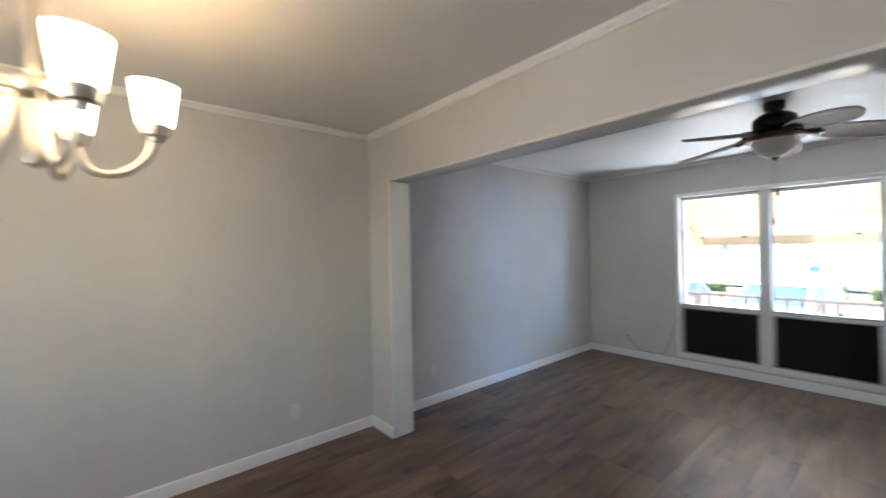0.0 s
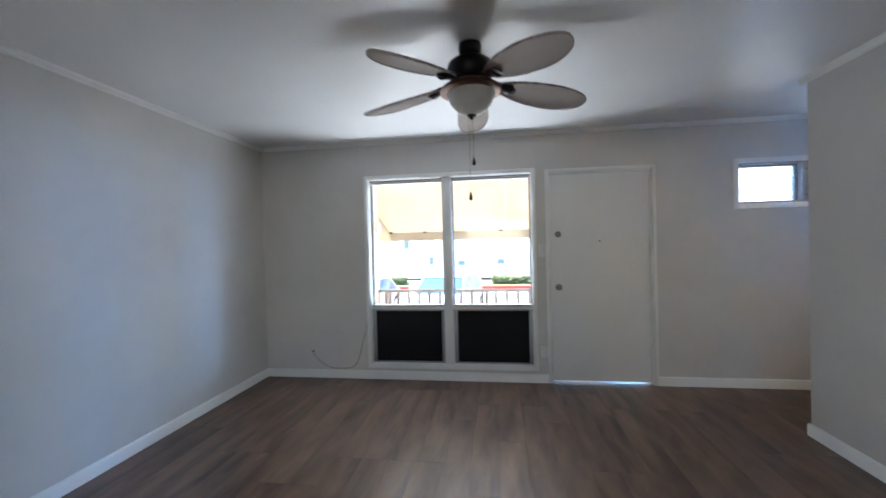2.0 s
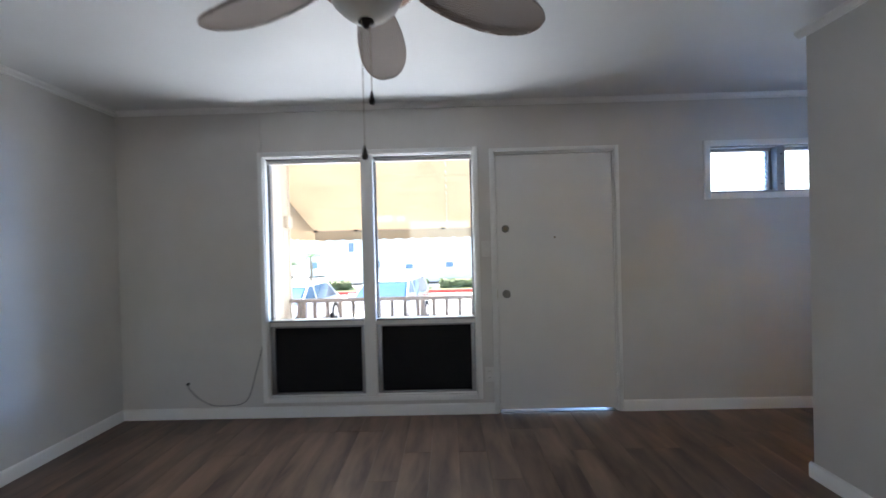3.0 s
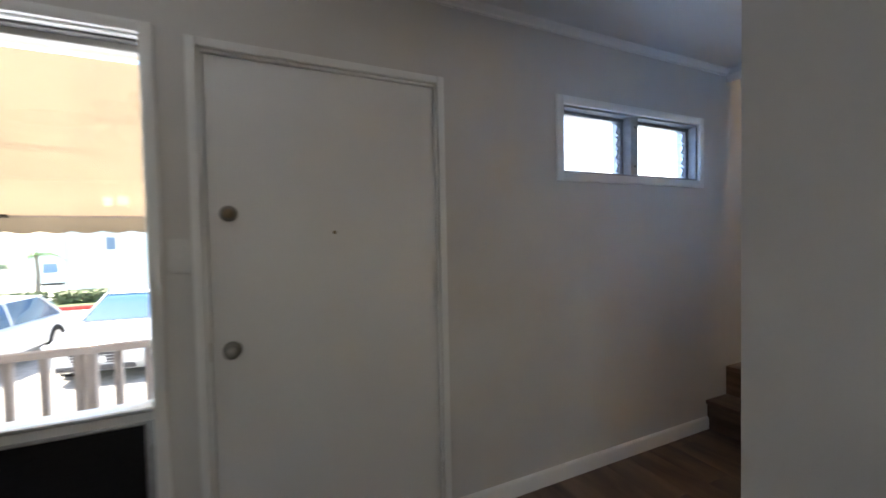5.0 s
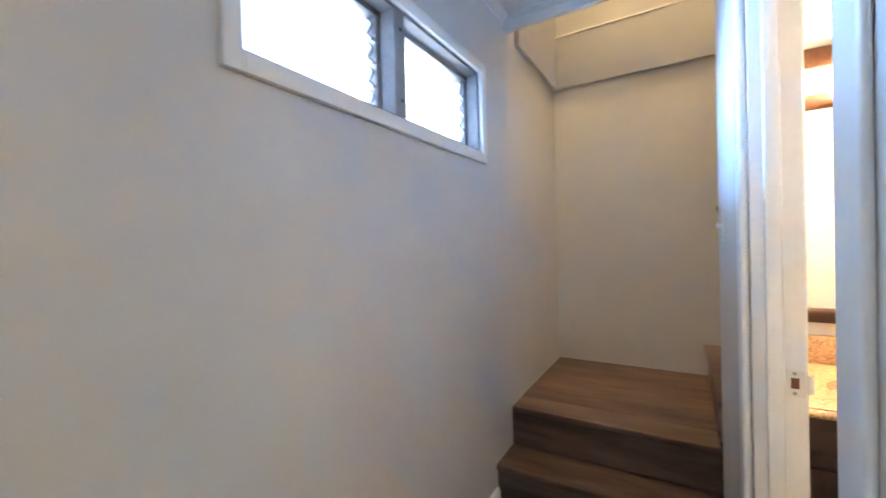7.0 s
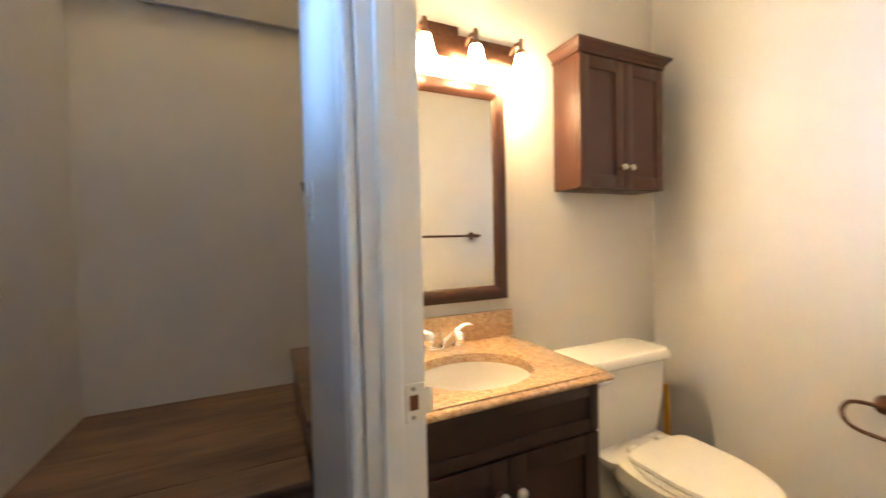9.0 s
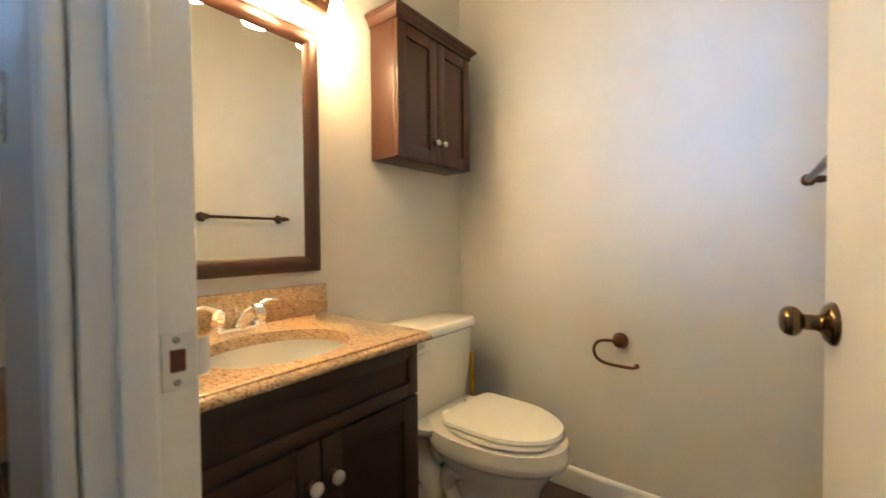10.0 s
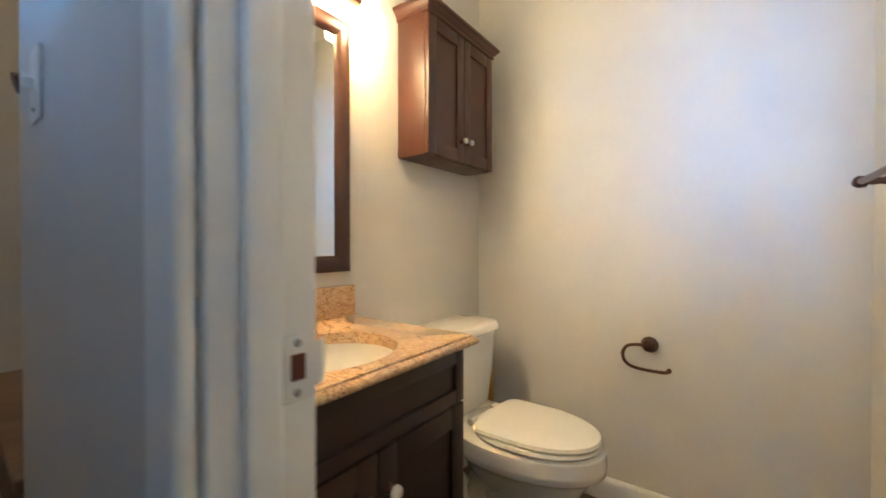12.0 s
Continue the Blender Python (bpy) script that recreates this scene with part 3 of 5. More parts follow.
for a, b in ((x0 + 0.012, 5.216), (5.277, x1 - 0.012)):
    za, zb = z0 + 0.012, z1 - 0.012
    part("head_channel", box((a, 0.05, zb - 0.022), (b, 0.10, zb), 0.003), ALUM, w2)
    part("foot_channel", box((a, 0.05, za), (b, 0.10, za + 0.012), 0.003), ALUM, w2)
    for xx, s in ((a, 1), (b, -1)):
        part("side_channel", box((xx, 0.055, za + 0.012), (xx + s * 0.022, 0.095, zb - 0.022), 0.003), ALUM, w2)
    n, gap = 4, (zb - za - 0.034) / 4
    for k in range(n):
        zc = za + 0.012 + gap * (k + 0.5)
        m = pose((a + b) / 2, 0.075, zc, -74)
        bm = box((-(b - a) / 2 + 0.02, -gap * 0.53, -0.003), ((b - a) / 2 - 0.02, gap * 0.53, 0.003), 0.001, 1)
        bm.transform(m)
        g = part("louvre", bm, GLASS, w2, "clear glass louvre", None)
        g.visible_shadow = False
        for xx, s in ((a + 0.022, 1), (b - 0.022, -1)):
            bm = tube(curve([(xx + s * 0.004, 0.062, zc - gap * 0.45), (xx + s * 0.008, 0.082, zc - gap * 0.15), (xx + s * 0.008, 0.066, zc + gap * 0.15), (xx + s * 0.004, 0.086, zc + gap * 0.45)], 6), 0.006, 8)
            part("louvre_clip", bm, ALUM, w2, "curved aluminium louvre clip")
    for zz in (za + 0.05, zb - 0.06):
        part("catch", box((a + 0.002, 0.03, zz - 0.006), (a + 0.012, 0.05, zz + 0.006), 0.002), SLOT, w2)
        part("screw", lathe([(0, 0), (0.006, 0), (0.006, 0.004), (0, 0.005)], 10, (a - 0.03, -0.004, zz), (0, -1, 0)), SLOT, w2)


def rosette_knob(parent, at, axis, metal, r=0.028, length=0.06, name="door_knob", rose=0.032):
    k = part(name, lathe([(0, 0.0), (rose, 0), (rose, 0.004), (rose * 0.8, 0.010), (rose * 0.45, 0.014), (0.011, 0.018), (0.011, length * 0.55), (r * 0.62, length * 0.58), (r * 0.84, length * 0.64), (r * 0.97, length * 0.71), (r, length * 0.78), (r * 0.97, length * 0.85), (r * 0.87, length * 0.92), (r * 0.66, length * 0.98), (r * 0.35, length * 1.01), (0, length * 1.02)], 36, at, axis), metal, parent, "round metal door knob", 50)
    return k


d1 = thing("door_1", (0, 0, 0), "closed plain white flush front door with knob and deadbolt", "door", kind="structure")
casing(d1, DOOR[0], DOOR[1], 0.0, 2.055, 0.034, -0.018, 0.0, False)
part("jamb_board", box((DOOR[0], 0.0, 0), (3.018, 0.149, 2.055), 0.002), TRIM, d1)
part("jamb_board", box((3.94, 0.0, 0), (DOOR[1], 0.149, 2.055), 0.002), TRIM, d1)
part("jamb_board", box((3.018, 0.0, 2.043), (3.94, 0.149, 2.055), 0.002), TRIM, d1)
leaf = part("door_leaf", box((3.0215, 0.006, 0.026), (3.9365, 0.05, 2.039), 0.002), DOORP, d1, "white painted flush door leaf")
part("door_stop", box((3.018, 0.052, 0.002), (3.034, 0.07, 2.043), 0.002), TRIM, d1)
part("door_stop", box((3.924, 0.052, 0.002), (3.94, 0.07, 2.043), 0.002), TRIM, d1)
part("door_stop", box((3.034, 0.052, 2.027), (3.924, 0.07, 2.043), 0.002), TRIM, d1)
part("threshold", box((3.0, 0.002, -0.012), (3.955, 0.20, 0.001), 0.002), BEAD, d1, "worn dark bronze threshold")
rosette_knob(d1, (3.087, 0.006, 0.94), (0, -1, 0), PEWTER, 0.027, 0.058)
db = part("deadbolt", lathe([(0, 0), (0.030, 0), (0.030, 0.006), (0.024, 0.012), (0, 0.012)], 28, (3.089, 0.006, 1.455), (0, -1, 0)), PEWTER, d1, "dull pewter deadbolt rose", 50)
part("cylinder", lathe([(0, 0.011), (0.018, 0.011), (0.018, 0.015), (0.015, 0.017), (0, 0.017)], 24, (3.089, 0.006, 1.455), (0, -1, 0)), BRASSY, db, "aged brass cylinder", 50)
part("thumb_turn", box((3.085, -0.024, 1.440), (3.093, -0.006, 1.470), 0.002), BRASSY, db)
part("peephole", lathe([(0, 0), (0.008, 0), (0.008, 0.003), (0.005, 0.004), (0, 0.002)], 14, (3.476, 0.006, 1.38), (0, -1, 0)), BRASSY, d1, "tiny brass peephole")
part("latch_plate", box((3.012, -0.002, 0.905), (3.0195, 0.008, 0.975), 0.001), NICKEL, d1, "worn strike edge")
for z in (0.25, 1.10, 1.80):
    h = part("hinge", tube([(3.938, -0.006, z - 0.045), (3.938, -0.006, z + 0.045)], 0.008, 12), TRIM, d1, "paint-covered hinge")
    for k in (-0.018, 0.018):
        part("knuckle", tube([(3.938, -0.006, z + k - 0.002), (3.938, -0.006, z + k + 0.002)], 0.0088, 12), TRIM, h)

d2 = thing("door_2", (0, 0, 0), "white bathroom door standing open with bronze knob", "door", kind="structure")
ya, yb = HALL_Y1, HALL_Y1 + 0.018
part("casing", box((5.366, ya, 0), (5.430, yb, 2.10), 0.008, 3), TRIM, d2)
part("casing", box((4.648, PART_END, 0), (4.712, yb, 2.10), 0.008, 3), TRIM, d2)
part("casing", box((4.712, ya, 2.036), (5.366, yb, 2.10), 0.008, 3), TRIM, d2)
ya, yb = HALL_Y0 - 0.009, HALL_Y0
part("casing", box((5.394, ya, 0), (5.45, yb, 2.10), 0.004, 2), TRIM, d2)
part("casing", box((4.693, ya, 0), (4.712, yb, 2.10), 0.004), TRIM, d2)
part("casing", box((4.712, ya, 2.036), (5.394, yb, 2.10), 0.004, 2), TRIM, d2)
j = part("jamb_board", box((5.359, HALL_Y0 + 0.001, 0.0), (5.377, HALL_Y1 - 0.001, 2.032), 0.003), TRIM, d2)
part("jamb_board", box((4.701, HALL_Y0 + 0.001, 0.0), (4.719, HALL_Y1 - 0.001, 2.032), 0.003), TRIM, d2)
part("jamb_board", box((4.701, HALL_Y0 + 0.001, 2.032), (5.377, HALL_Y1 - 0.001, 2.049), 0.003), TRIM, d2)
part("door_stop", box((5.347, HALL_Y1 - 0.058, 0.0), (5.359, HALL_Y1 - 0.026, 2.032), 0.005, 3), TRIM, d2, "rounded white stop strip")
part("door_stop", box((4.719, HALL_Y1 - 0.058, 0.0), (4.731, HALL_Y1 - 0.026, 2.032), 0.005, 3), TRIM, d2, "rounded white stop strip")
# strike plate with a curled lip and the dark latch hole
sp = part("strike_plate", box((5.3565, -1.013, 0.911), (5.3595, -0.980, 0.972), 0.001, 1), PLATE, d2, "painted strike plate")
part("strike_lip", tube(curve([(5.358, -1.011, 0.941), (5.359, -1.021, 0.941), (5.364, -1.028, 0.941)], 5), 0.022, 10, flat=0.06), PLATE, sp)
part("latch_hole", box((5.3555, -1.002, 0.930), (5.3575, -0.9875, 0.954), 0.0005, 1), LATCHHOLE, sp, "dark raw latch hole")
for z in (0.919, 0.964):
    part("screw", lathe([(0, 0), (0.004, 0), (0.003, 0.0015), (0, 0.0015)], 10, (5.3562, -0.994, z), (-1, 0, 0)), GREYF, sp)
# leaf, hinged at the partition, swung into the bathroom past a right angle
swing = pose(4.722, HALL_Y0 - 0.004, 0, 0, 0, LEAF_TURN)
bm = box((0.0, -0.036, 0.012), (0.624, 0.0, 2.026), 0.002)
bm.transform(swing)
part("door_leaf", bm, DOORP, d2, "white painted flush door leaf")
kp, ax = swing @ Vector((0.582, 0.0, 0.946)), swing.to_3x3() @ Vector((0, 1, 0))
rosette_knob(d2, kp, ax, COPPERY, 0.0215, 0.058, rose=0.030)
kp2 = swing @ Vector((0.582, -0.036, 0.946))
rosette_knob(d2, kp2, -ax, COPPERY, 0.020, 0.024)
bm = box((0.6235, -0.03, 0.915), (0.6255, -0.006, 0.971), 0.0008, 1)
bm.transform(swing)
part("latch_face", bm, COPPERY, d2, "bronze latch face plate")

# ---- stairs ----
st = thing("staircase", (0, 0, 0), "brown vinyl plank stairs with a square landing", "staircase", kind="structure")


def tread(lo, hi, along="y"):
    bm = box(lo, hi, 0.007, 3)
    return part("tread", bm, PLANKX if along == "y" else PLANK, st, "brown plank tread with rounded nosing")


part("riser", box((5.945, HALL_Y1 + 0.001, -0.008), (5.957, -0.001, STEP_Z - 0.03), 0), PLANKX, st, "brown plank riser")
tread((5.925, HALL_Y1 + 0.001, STEP_Z - 0.03), (6.168, -0.001, STEP_Z))
part("riser", box((6.157, HALL_Y1 + 0.001, STEP_Z), (6.168, -0.001, LAND_Z - 0.03), 0), PLANKX, st, "brown plank riser")
bands = [6.150, 6.32, 6.50, 6.68, 6.86, 7.04, ALC_X1 - 0.001]
for k, (a, b) in enumerate(zip(bands, bands[1:])):
    part("landing_plank", box((a + (0.0004 if k else 0), HALL_Y1 - 0.005 if a > 6.15 else HALL_Y1 + 0.001, LAND_Z - 0.03), (b - 0.0004, -0.001, LAND_Z), 0.006 if k == 0 else 0.0012, 3 if k == 0 else 1), PLANKX, st, "brown plank of the landing")
part("carcass", box((5.957, HALL_Y1 + 0.002, -0.2), (ALC_X1 - 0.002, -0.002, STEP_Z - 0.03)), SUBFLOOR, st)
for k in range(11):
    y, z = -0.905 - 0.25 * k, LAND_Z + 0.196 * (k + 1)
    part("riser", box((ALC_X0 + 0.001, y - 0.032, z - 0.196), (ALC_X1 - 0.031 if z > 2.4 else ALC_X1 - 0.001, y - 0.02, z - 0.03), 0), PLANKX, st, "brown plank riser")
    part("tread", box((ALC_X0 + 0.001, y - 0.275, z - 0.03), (ALC_X1 - 0.031 if z > 2.36 else ALC_X1 - 0.001, y, z), 0.007, 3), PLANK, st, "brown plank tread with rounded nosing")
part("upper_floor", box((ALC_X0 + 0.001, -4.599, 2.53), (ALC_X1 - 0.031, -3.68, 2.56)), PLANK, st)
hr = thing("handrail", (6.2, -0.915, 1.38), "dark wooden stair handrail on brackets", "handrail")
bm = tube([(0.012, -0.003, 0.0), (0.012, -0.05, 0.012), (0.012, -2.6, 2.03)], 0.021, 14, flat=0.8)
part("rail", bm, ESPRESSO, hr, "dark stained round rail", 50)
for k in (0.12, 1.2, 2.3):
    y = -0.02 - k
    part("bracket", tube(curve([(-0.049, y, 0.66 * k / 0.85 - 0.06), (-0.02, y, 0.66 * k / 0.85 - 0.075), (0.012, y, 0.79 * k - 0.012)], 6), 0.008, 10), DARKB, hr)


def wpart(name, bm, material, root, parent=None, label="", smooth=40):
    """A part given in world places, under a thing that stands at its own place."""
    bm.transform(root.matrix_world.inverted())
    return part(name, bm, material, parent or root, label, smooth)


# ---- living room ----
fan = thing("ceiling_fan", (2.381, -1.780, CEILING_Z), "dark bronze ceiling fan with five woven rattan leaf blades", "ceiling fan")
part("canopy", lathe([(0, 0.0), (0.060, 0.0), (0.062, -0.018), (0.058, -0.05), (0.030, -0.058), (0.030, -0.072), (0, -0.072)], 32), DARKB, fan, "dark bronze ceiling canopy", 50)
part("motor_housing", lathe([(0, -0.066), (0.05, -0.068), (0.085, -0.082), (0.118, -0.105), (0.126, -0.125), (0.126, -0.165), (0.112, -0.185), (0.09, -0.205), (0.05, -0.215), (0, -0.215)], 40), DARKB, fan, "dark bronze motor housing", 50)
kit = part("light_kit", lathe([(0, -0.205), (0.075, -0.207), (0.130, -0.220), (0.158, -0.238), (0.168, -0.252), (0.168, -0.260), (0.156, -0.266), (0.134, -0.266), (0, -0.262)], 40), KITRIM, fan, "antique bronze light kit rim", 50)
part("bowl", lathe([(0.132, -0.264), (0.127, -0.285), (0.111, -0.322), (0.082, -0.352), (0.05, -0.374), (0.018, -0.384), (0, -0.385)], 40), FROST, kit, "unlit frosted marbled glass bowl", 50)
part("finial", lathe([(0, -0.376), (0.026, -0.378), (0.027, -0.386), (0.012, -0.394), (0.009, -0.404), (0, -0.408)], 20), DARKB, kit, "dark finial", 50)


def leaf_outline(n=22):
    """Half widths of a blunt oval leaf, widest past the middle."""
    us = [0.5 - 0.5 * math.cos(math.pi * i / (n - 1)) for i in range(n)]
    return [(u, 0.103 * max(0.0, 1 - abs(2 * u ** 1.12 - 1) ** 2.25) ** 0.5 * (0.86 + 0.14 * min(1.0, u * 1.6))) for u in us]


for k in range(5):
    a = radians(FAN_TURN + 72 * k)
    m = pose(0, 0, -0.2, 0, 0, math.degrees(a)) @ pose(0, 0, 0, -13, 5.5, 0)
    bm = bmesh.new()
    rows = []
    for s, h in leaf_outline():
        x = 0.14 + 0.55 * s
        rows.append([bm.verts.new((x, h * u, -0.006 * s - 0.012 * u * u * (h / 0.1) + dz)) for dz in (0.004, -0.004) for u in (-1, -0.5, 0, 0.5, 1)][0:5] if h < 1e-6 else [bm.verts.new((x, h * u, -0.006 * s - 0.012 * u * u * (h / 0.1))) for u in (-1, -0.5, 0, 0.5, 1)])
    for r, q in zip(rows, rows[1:]):
        for i in range(4):
            bm.faces.new((r[i], r[i + 1], q[i + 1], q[i]))
    bmesh.ops.remove_doubles(bm, verts=bm.verts, dist=1e-4)
    bmesh.ops.solidify(bm, geom=bm.faces[:], thickness=0.007)
    bl = part("blade", bm, RATTAN, fan, "woven rattan leaf blade", 40)
    bl.matrix_local = m
    rim_pts = [(0.14 + 0.55 * s, h, -0.004 - 0.006 * s - 0.012 * (h / 0.1)) for s, h in leaf_outline()]
    rim = part("blade_rim", tube([*rim_pts, *[(x, -y, z) for x, y, z in rim_pts[-2:0:-1]], rim_pts[0]], 0.0028, 6), RATTAN, bl, "thin bound rattan edge")
    arm = part("blade_iron", tube(curve([(0.085, 0, 0.015), (0.13, 0, 0.004), (0.17, 0, -0.002), (0.235, 0, -0.012)], 6), [0.013 + 0.0006 * i for i in range(19)], 10, flat=1.5), DARKB, fan, "dark cast blade arm", 50)
    arm.matrix_local = m
    part("screw_plate", lathe([(0, -0.008), (0.026, -0.006), (0.030, 0), (0.026, 0.004), (0, 0.005)], 18, (0.232, 0, -0.016)), DARKB, arm, "", 50)
for dx, dy, low, r in ((0.006, 0.035, -0.600, 0.011), (-0.012, -0.02, -0.80, 0.011)):
    c = part("pull_chain", tube([(dx, dy, -0.262), (dx, dy, low)], 0.0013, 6), BRASSY, fan, "thin pull chain")
    part("pull_drop", lathe([(0, 0.0), (0.003, 0.0), (0.004, -0.006), (r * 0.75, -0.022), (r, -0.034), (r * 0.7, -0.044), (0, -0.047)], 16, (dx, dy, low)), DARKB, c, "dark teardrop pull", 50)

cb = thing("wall_cable", (0.53, -0.004, 0.28), "loose grey coaxial cable drooping from a wall jack", "cable")
part("wall_jack", lathe([(0, 0), (0.011, 0), (0.011, 0.004), (0.006, 0.006), (0.006, 0.02), (0, 0.02)], 16, (0, 0.004, 0), (0, -1, 0)), SLOT, cb, "small dark jack", 50)
part("cord", tube(curve([(0, -0.014, 0), (0.03, -0.012, -0.05), (0.10, -0.008, -0.12), (0.20, -0.016, -0.166), (0.30, -0.018, -0.172), (0.42, -0.012, -0.165), (0.49, -0.006, -0.11), (0.55, -0.003, 0.08), (0.60, -0.003, 0.26), (0.611, -0.003, 0.30)], 8), 0.0042, 8), CABLE, cb, "grey cord")
surf = thing("surface_wire", (1.16, -0.002, 2.1), "painted wire run from window casing to crown", "wire")
part("cord", tube([(0, 0, -0.02), (0.003, 0, 0.15), (0, 0, 0.325)], 0.0035, 8), WALL, surf)


def outlet(name, at, turn, label):
    o = thing(name, at, label, "outlet", turn=turn)
    part("cover_plate", box((-0.035, -0.006, -0.058), (0.035, 0.0, 0.058), 0.004, 2), PLATE, o)
    for z in (-0.024, 0.024):
        f = part("socket", box((-0.016, -0.0085, z - 0.014), (0.016, -0.005, z + 0.014), 0.004, 2), PLATE, o)
        for x in (-0.006, 0.006):
            part("slot", box((x - 0.001, -0.0092, z - 0.004), (x + 0.001, -0.008, z + 0.006)), SLOT, f)
    return o


outlet("wall_outlet", (2.937, 0, 0.309), 0, "white double socket on the front wall")
outlet("wall_outlet", (0, -4.285, 0.30), 90, "white double socket on the dining room wall")
outlet("wall_outlet", (0, -2.955, 0.318), 90, "white double socket on the living room wall")
sw = thing("light_switch", (2.932, 0, 1.302), "white light switch plate beside the front door", "light switch")
part("cover_plate", box((-0.035, -0.006, -0.062), (0.035, 0.0, 0.062), 0.004, 2), PLATE, sw)
part("rocker", box((-0.016, -0.010, -0.033), (0.016, -0.005, 0.033), 0.002, 2), PLATE, sw)
sw = thing("light_switch", (5.965, HALL_Y1, 1.315), "white light switch plate on the hall wall", "light switch", turn=180)
part("cover_plate", box((-0.035, -0.006, -0.060), (0.035, 0.0, 0.060), 0.004, 2), PLATE, sw)
part("toggle", box((-0.004, -0.020, -0.008), (0.004, -0.005, 0.010), 0.002, 2), PLATE, sw)
part("screw", lathe([(0, 0), (0.004, 0), (0.003, 0.002), (0, 0.002)], 10, (0, -0.006, -0.042), (0, -1, 0)), GREYF, sw)

# ---- dining room: chandelier ----
ch = thing("chandelier", (1.382, -5.459, CEILING_Z - 0.009), "brushed nickel chandelier with five lit opal glass shades", "chandelier")
part("canopy", lathe([(0, 0.009), (0.065, 0.009), (0.065, -0.012), (0.02, -0.03), (0, -0.03)], 28), NICKEL, ch, "", 50)
part("stem", tube([(0, 0, -0.025), (0, 0, -0.485)], 0.016, 14, flat=1.0), NICKEL, ch)
part("hub", lathe([(0, -0.475), (0.05, -0.475), (0.056, -0.485), (0.056, -0.511), (0.05, -0.521), (0.02, -0.530), (0.018, -0.655), (0.026, -0.675), (0.022, -0.707), (0, -0.720)], 28), NICKEL, ch, "", 50)
FWD, RIGHT = Vector((-0.722, 0.6415, 0)), Vector((0.6415, 0.767, 0))
for k in range(5):
    th = radians(45.5 + 72 * k)
    d = FWD * math.cos(th) + RIGHT * math.sin(th)
    P = lambda r, z: d * r + Vector((0, 0, z))
    part("arm", tube(curve([P(0.035, -0.500), P(0.062, -0.555), P(0.08, -0.650), P(0.12, -0.712), P(0.185, -0.710), P(0.245, -0.660), P(0.272, -0.590)], 8), 0.0125, 12, flat=0.7), NICKEL, ch, "curved nickel arm", 50)
    part("hub_block", box(P(0.062, -0.500) - Vector((0.016, 0.016, 0.014)), P(0.062, -0.500) + Vector((0.016, 0.016, 0.014)), 0.003), NICKEL, ch)
    c = part("cup", lathe([(0, -0.600), (0.018, -0.600), (0.022, -0.585), (0.036, -0.579), (0.042, -0.555), (0.042, -0.547), (0, -0.547)], 24, P(0.272, 0)), NICKEL, ch, "nickel shade cup", 50)
    part("shade", lathe([(0.0, -0.545), (0.046, -0.545), (0.049, -0.533), (0.065, -0.414), (0.0625, -0.414), (0.046, -0.537), (0.0, -0.540)], 28, P(0.272, 0)), LAMPGLASS, ch, "lit opal glass shade", 50)

# ---- bathroom ----
VY, VX, VW = -1.320, 5.585, 0.305   # vanity middle, front plane, half width
van = thing("vanity_cabinet", (BATH_X, VY, 0.005), "espresso stained vanity cabinet with two doors", "vanity")
FX = VX + 0.018
part("body", box((FX - BATH_X, -VW, 0.09), (-0.002, VW, 0.64), 0.002), ESPRESSO, van)
for s in (-1, 1):
    part("side_panel", box((FX - BATH_X, s * VW, 0.64), (-0.002, s * (VW - 0.018), 0.788), 0.001), ESPRESSO, van)
part("toe_kick", box((FX - BATH_X + 0.06, -VW, 0.0), (-0.002, VW, 0.09), 0.001), ESPRESSO, van)


def shaker(name, y0, y1, z0, z1, parent, x, rail=0.05, mat_=None, depth=0.018):
    """A framed panel facing -x: four frame boards round a sunk panel."""
    mt = mat_ or ESPRESSO
    d = part(name, box((x + 0.008, y0 + rail * 0.8, z0 + rail * 0.8), (x + depth, y1 - rail * 0.8, z1 - rail * 0.8)), mt, parent)
    for lo, hi in (((x, y0, z0), (x + depth, y0 + rail, z1)), ((x, y1 - rail, z0), (x + depth, y1, z1)), ((x, y0 + rail, z0), (x + depth, y1 - rail, z0 + rail)), ((x, y0 + rail, z1 - rail), (x + depth, y1 - rail, z1))):
        part("frame_board", box(lo, hi, 0.002), mt, d)
    return d


def pull(parent, at, mat_=None, r=0.015):
    base = part("knob_base", lathe([(0, 0), (0.011, 0), (0.011, 0.004), (0.006, 0.008), (0.005, 0.018), (0, 0.018)], 18, at, (-1, 0, 0)), BRONZE, parent, "bronze knob stem", 50)
    part("knob", lathe([(0, 0.014), (r * 0.6, 0.015), (r, 0.020), (r * 0.96, 0.027), (r * 0.6, 0.031), (0, 0.032)], 22, at, (-1, 0, 0)), mat_ or KNOBP, parent, "pale pearly round knob", 50)


X = VX - BATH_X
shaker("drawer_front", -VW + 0.003, VW - 0.003, 0.652, 0.784, van, X, 0.034)
dl = shaker("door", -VW + 0.003, -0.002, 0.10, 0.646, van, X, 0.052)
dr = shaker("door", 0.002, VW - 0.003, 0.10, 0.646, van, X, 0.052)
pull(dl, (X, -0.026, 0.562))
pull(dr, (X, 0.026, 0.562))

top = thing("granite_countertop", (BATH_X, VY, 0.791), "polished tan speckled granite vanity top with undermount basin", "countertop")
TX0, TX1, TW = -0.485, -0.001, 0.328
SX, SY, RA, RB = -0.290, 0.0, 0.150, 0.175
bm = bmesh.new()
n = 64
angs = [2 * math.pi * i / n for i in range(n)]


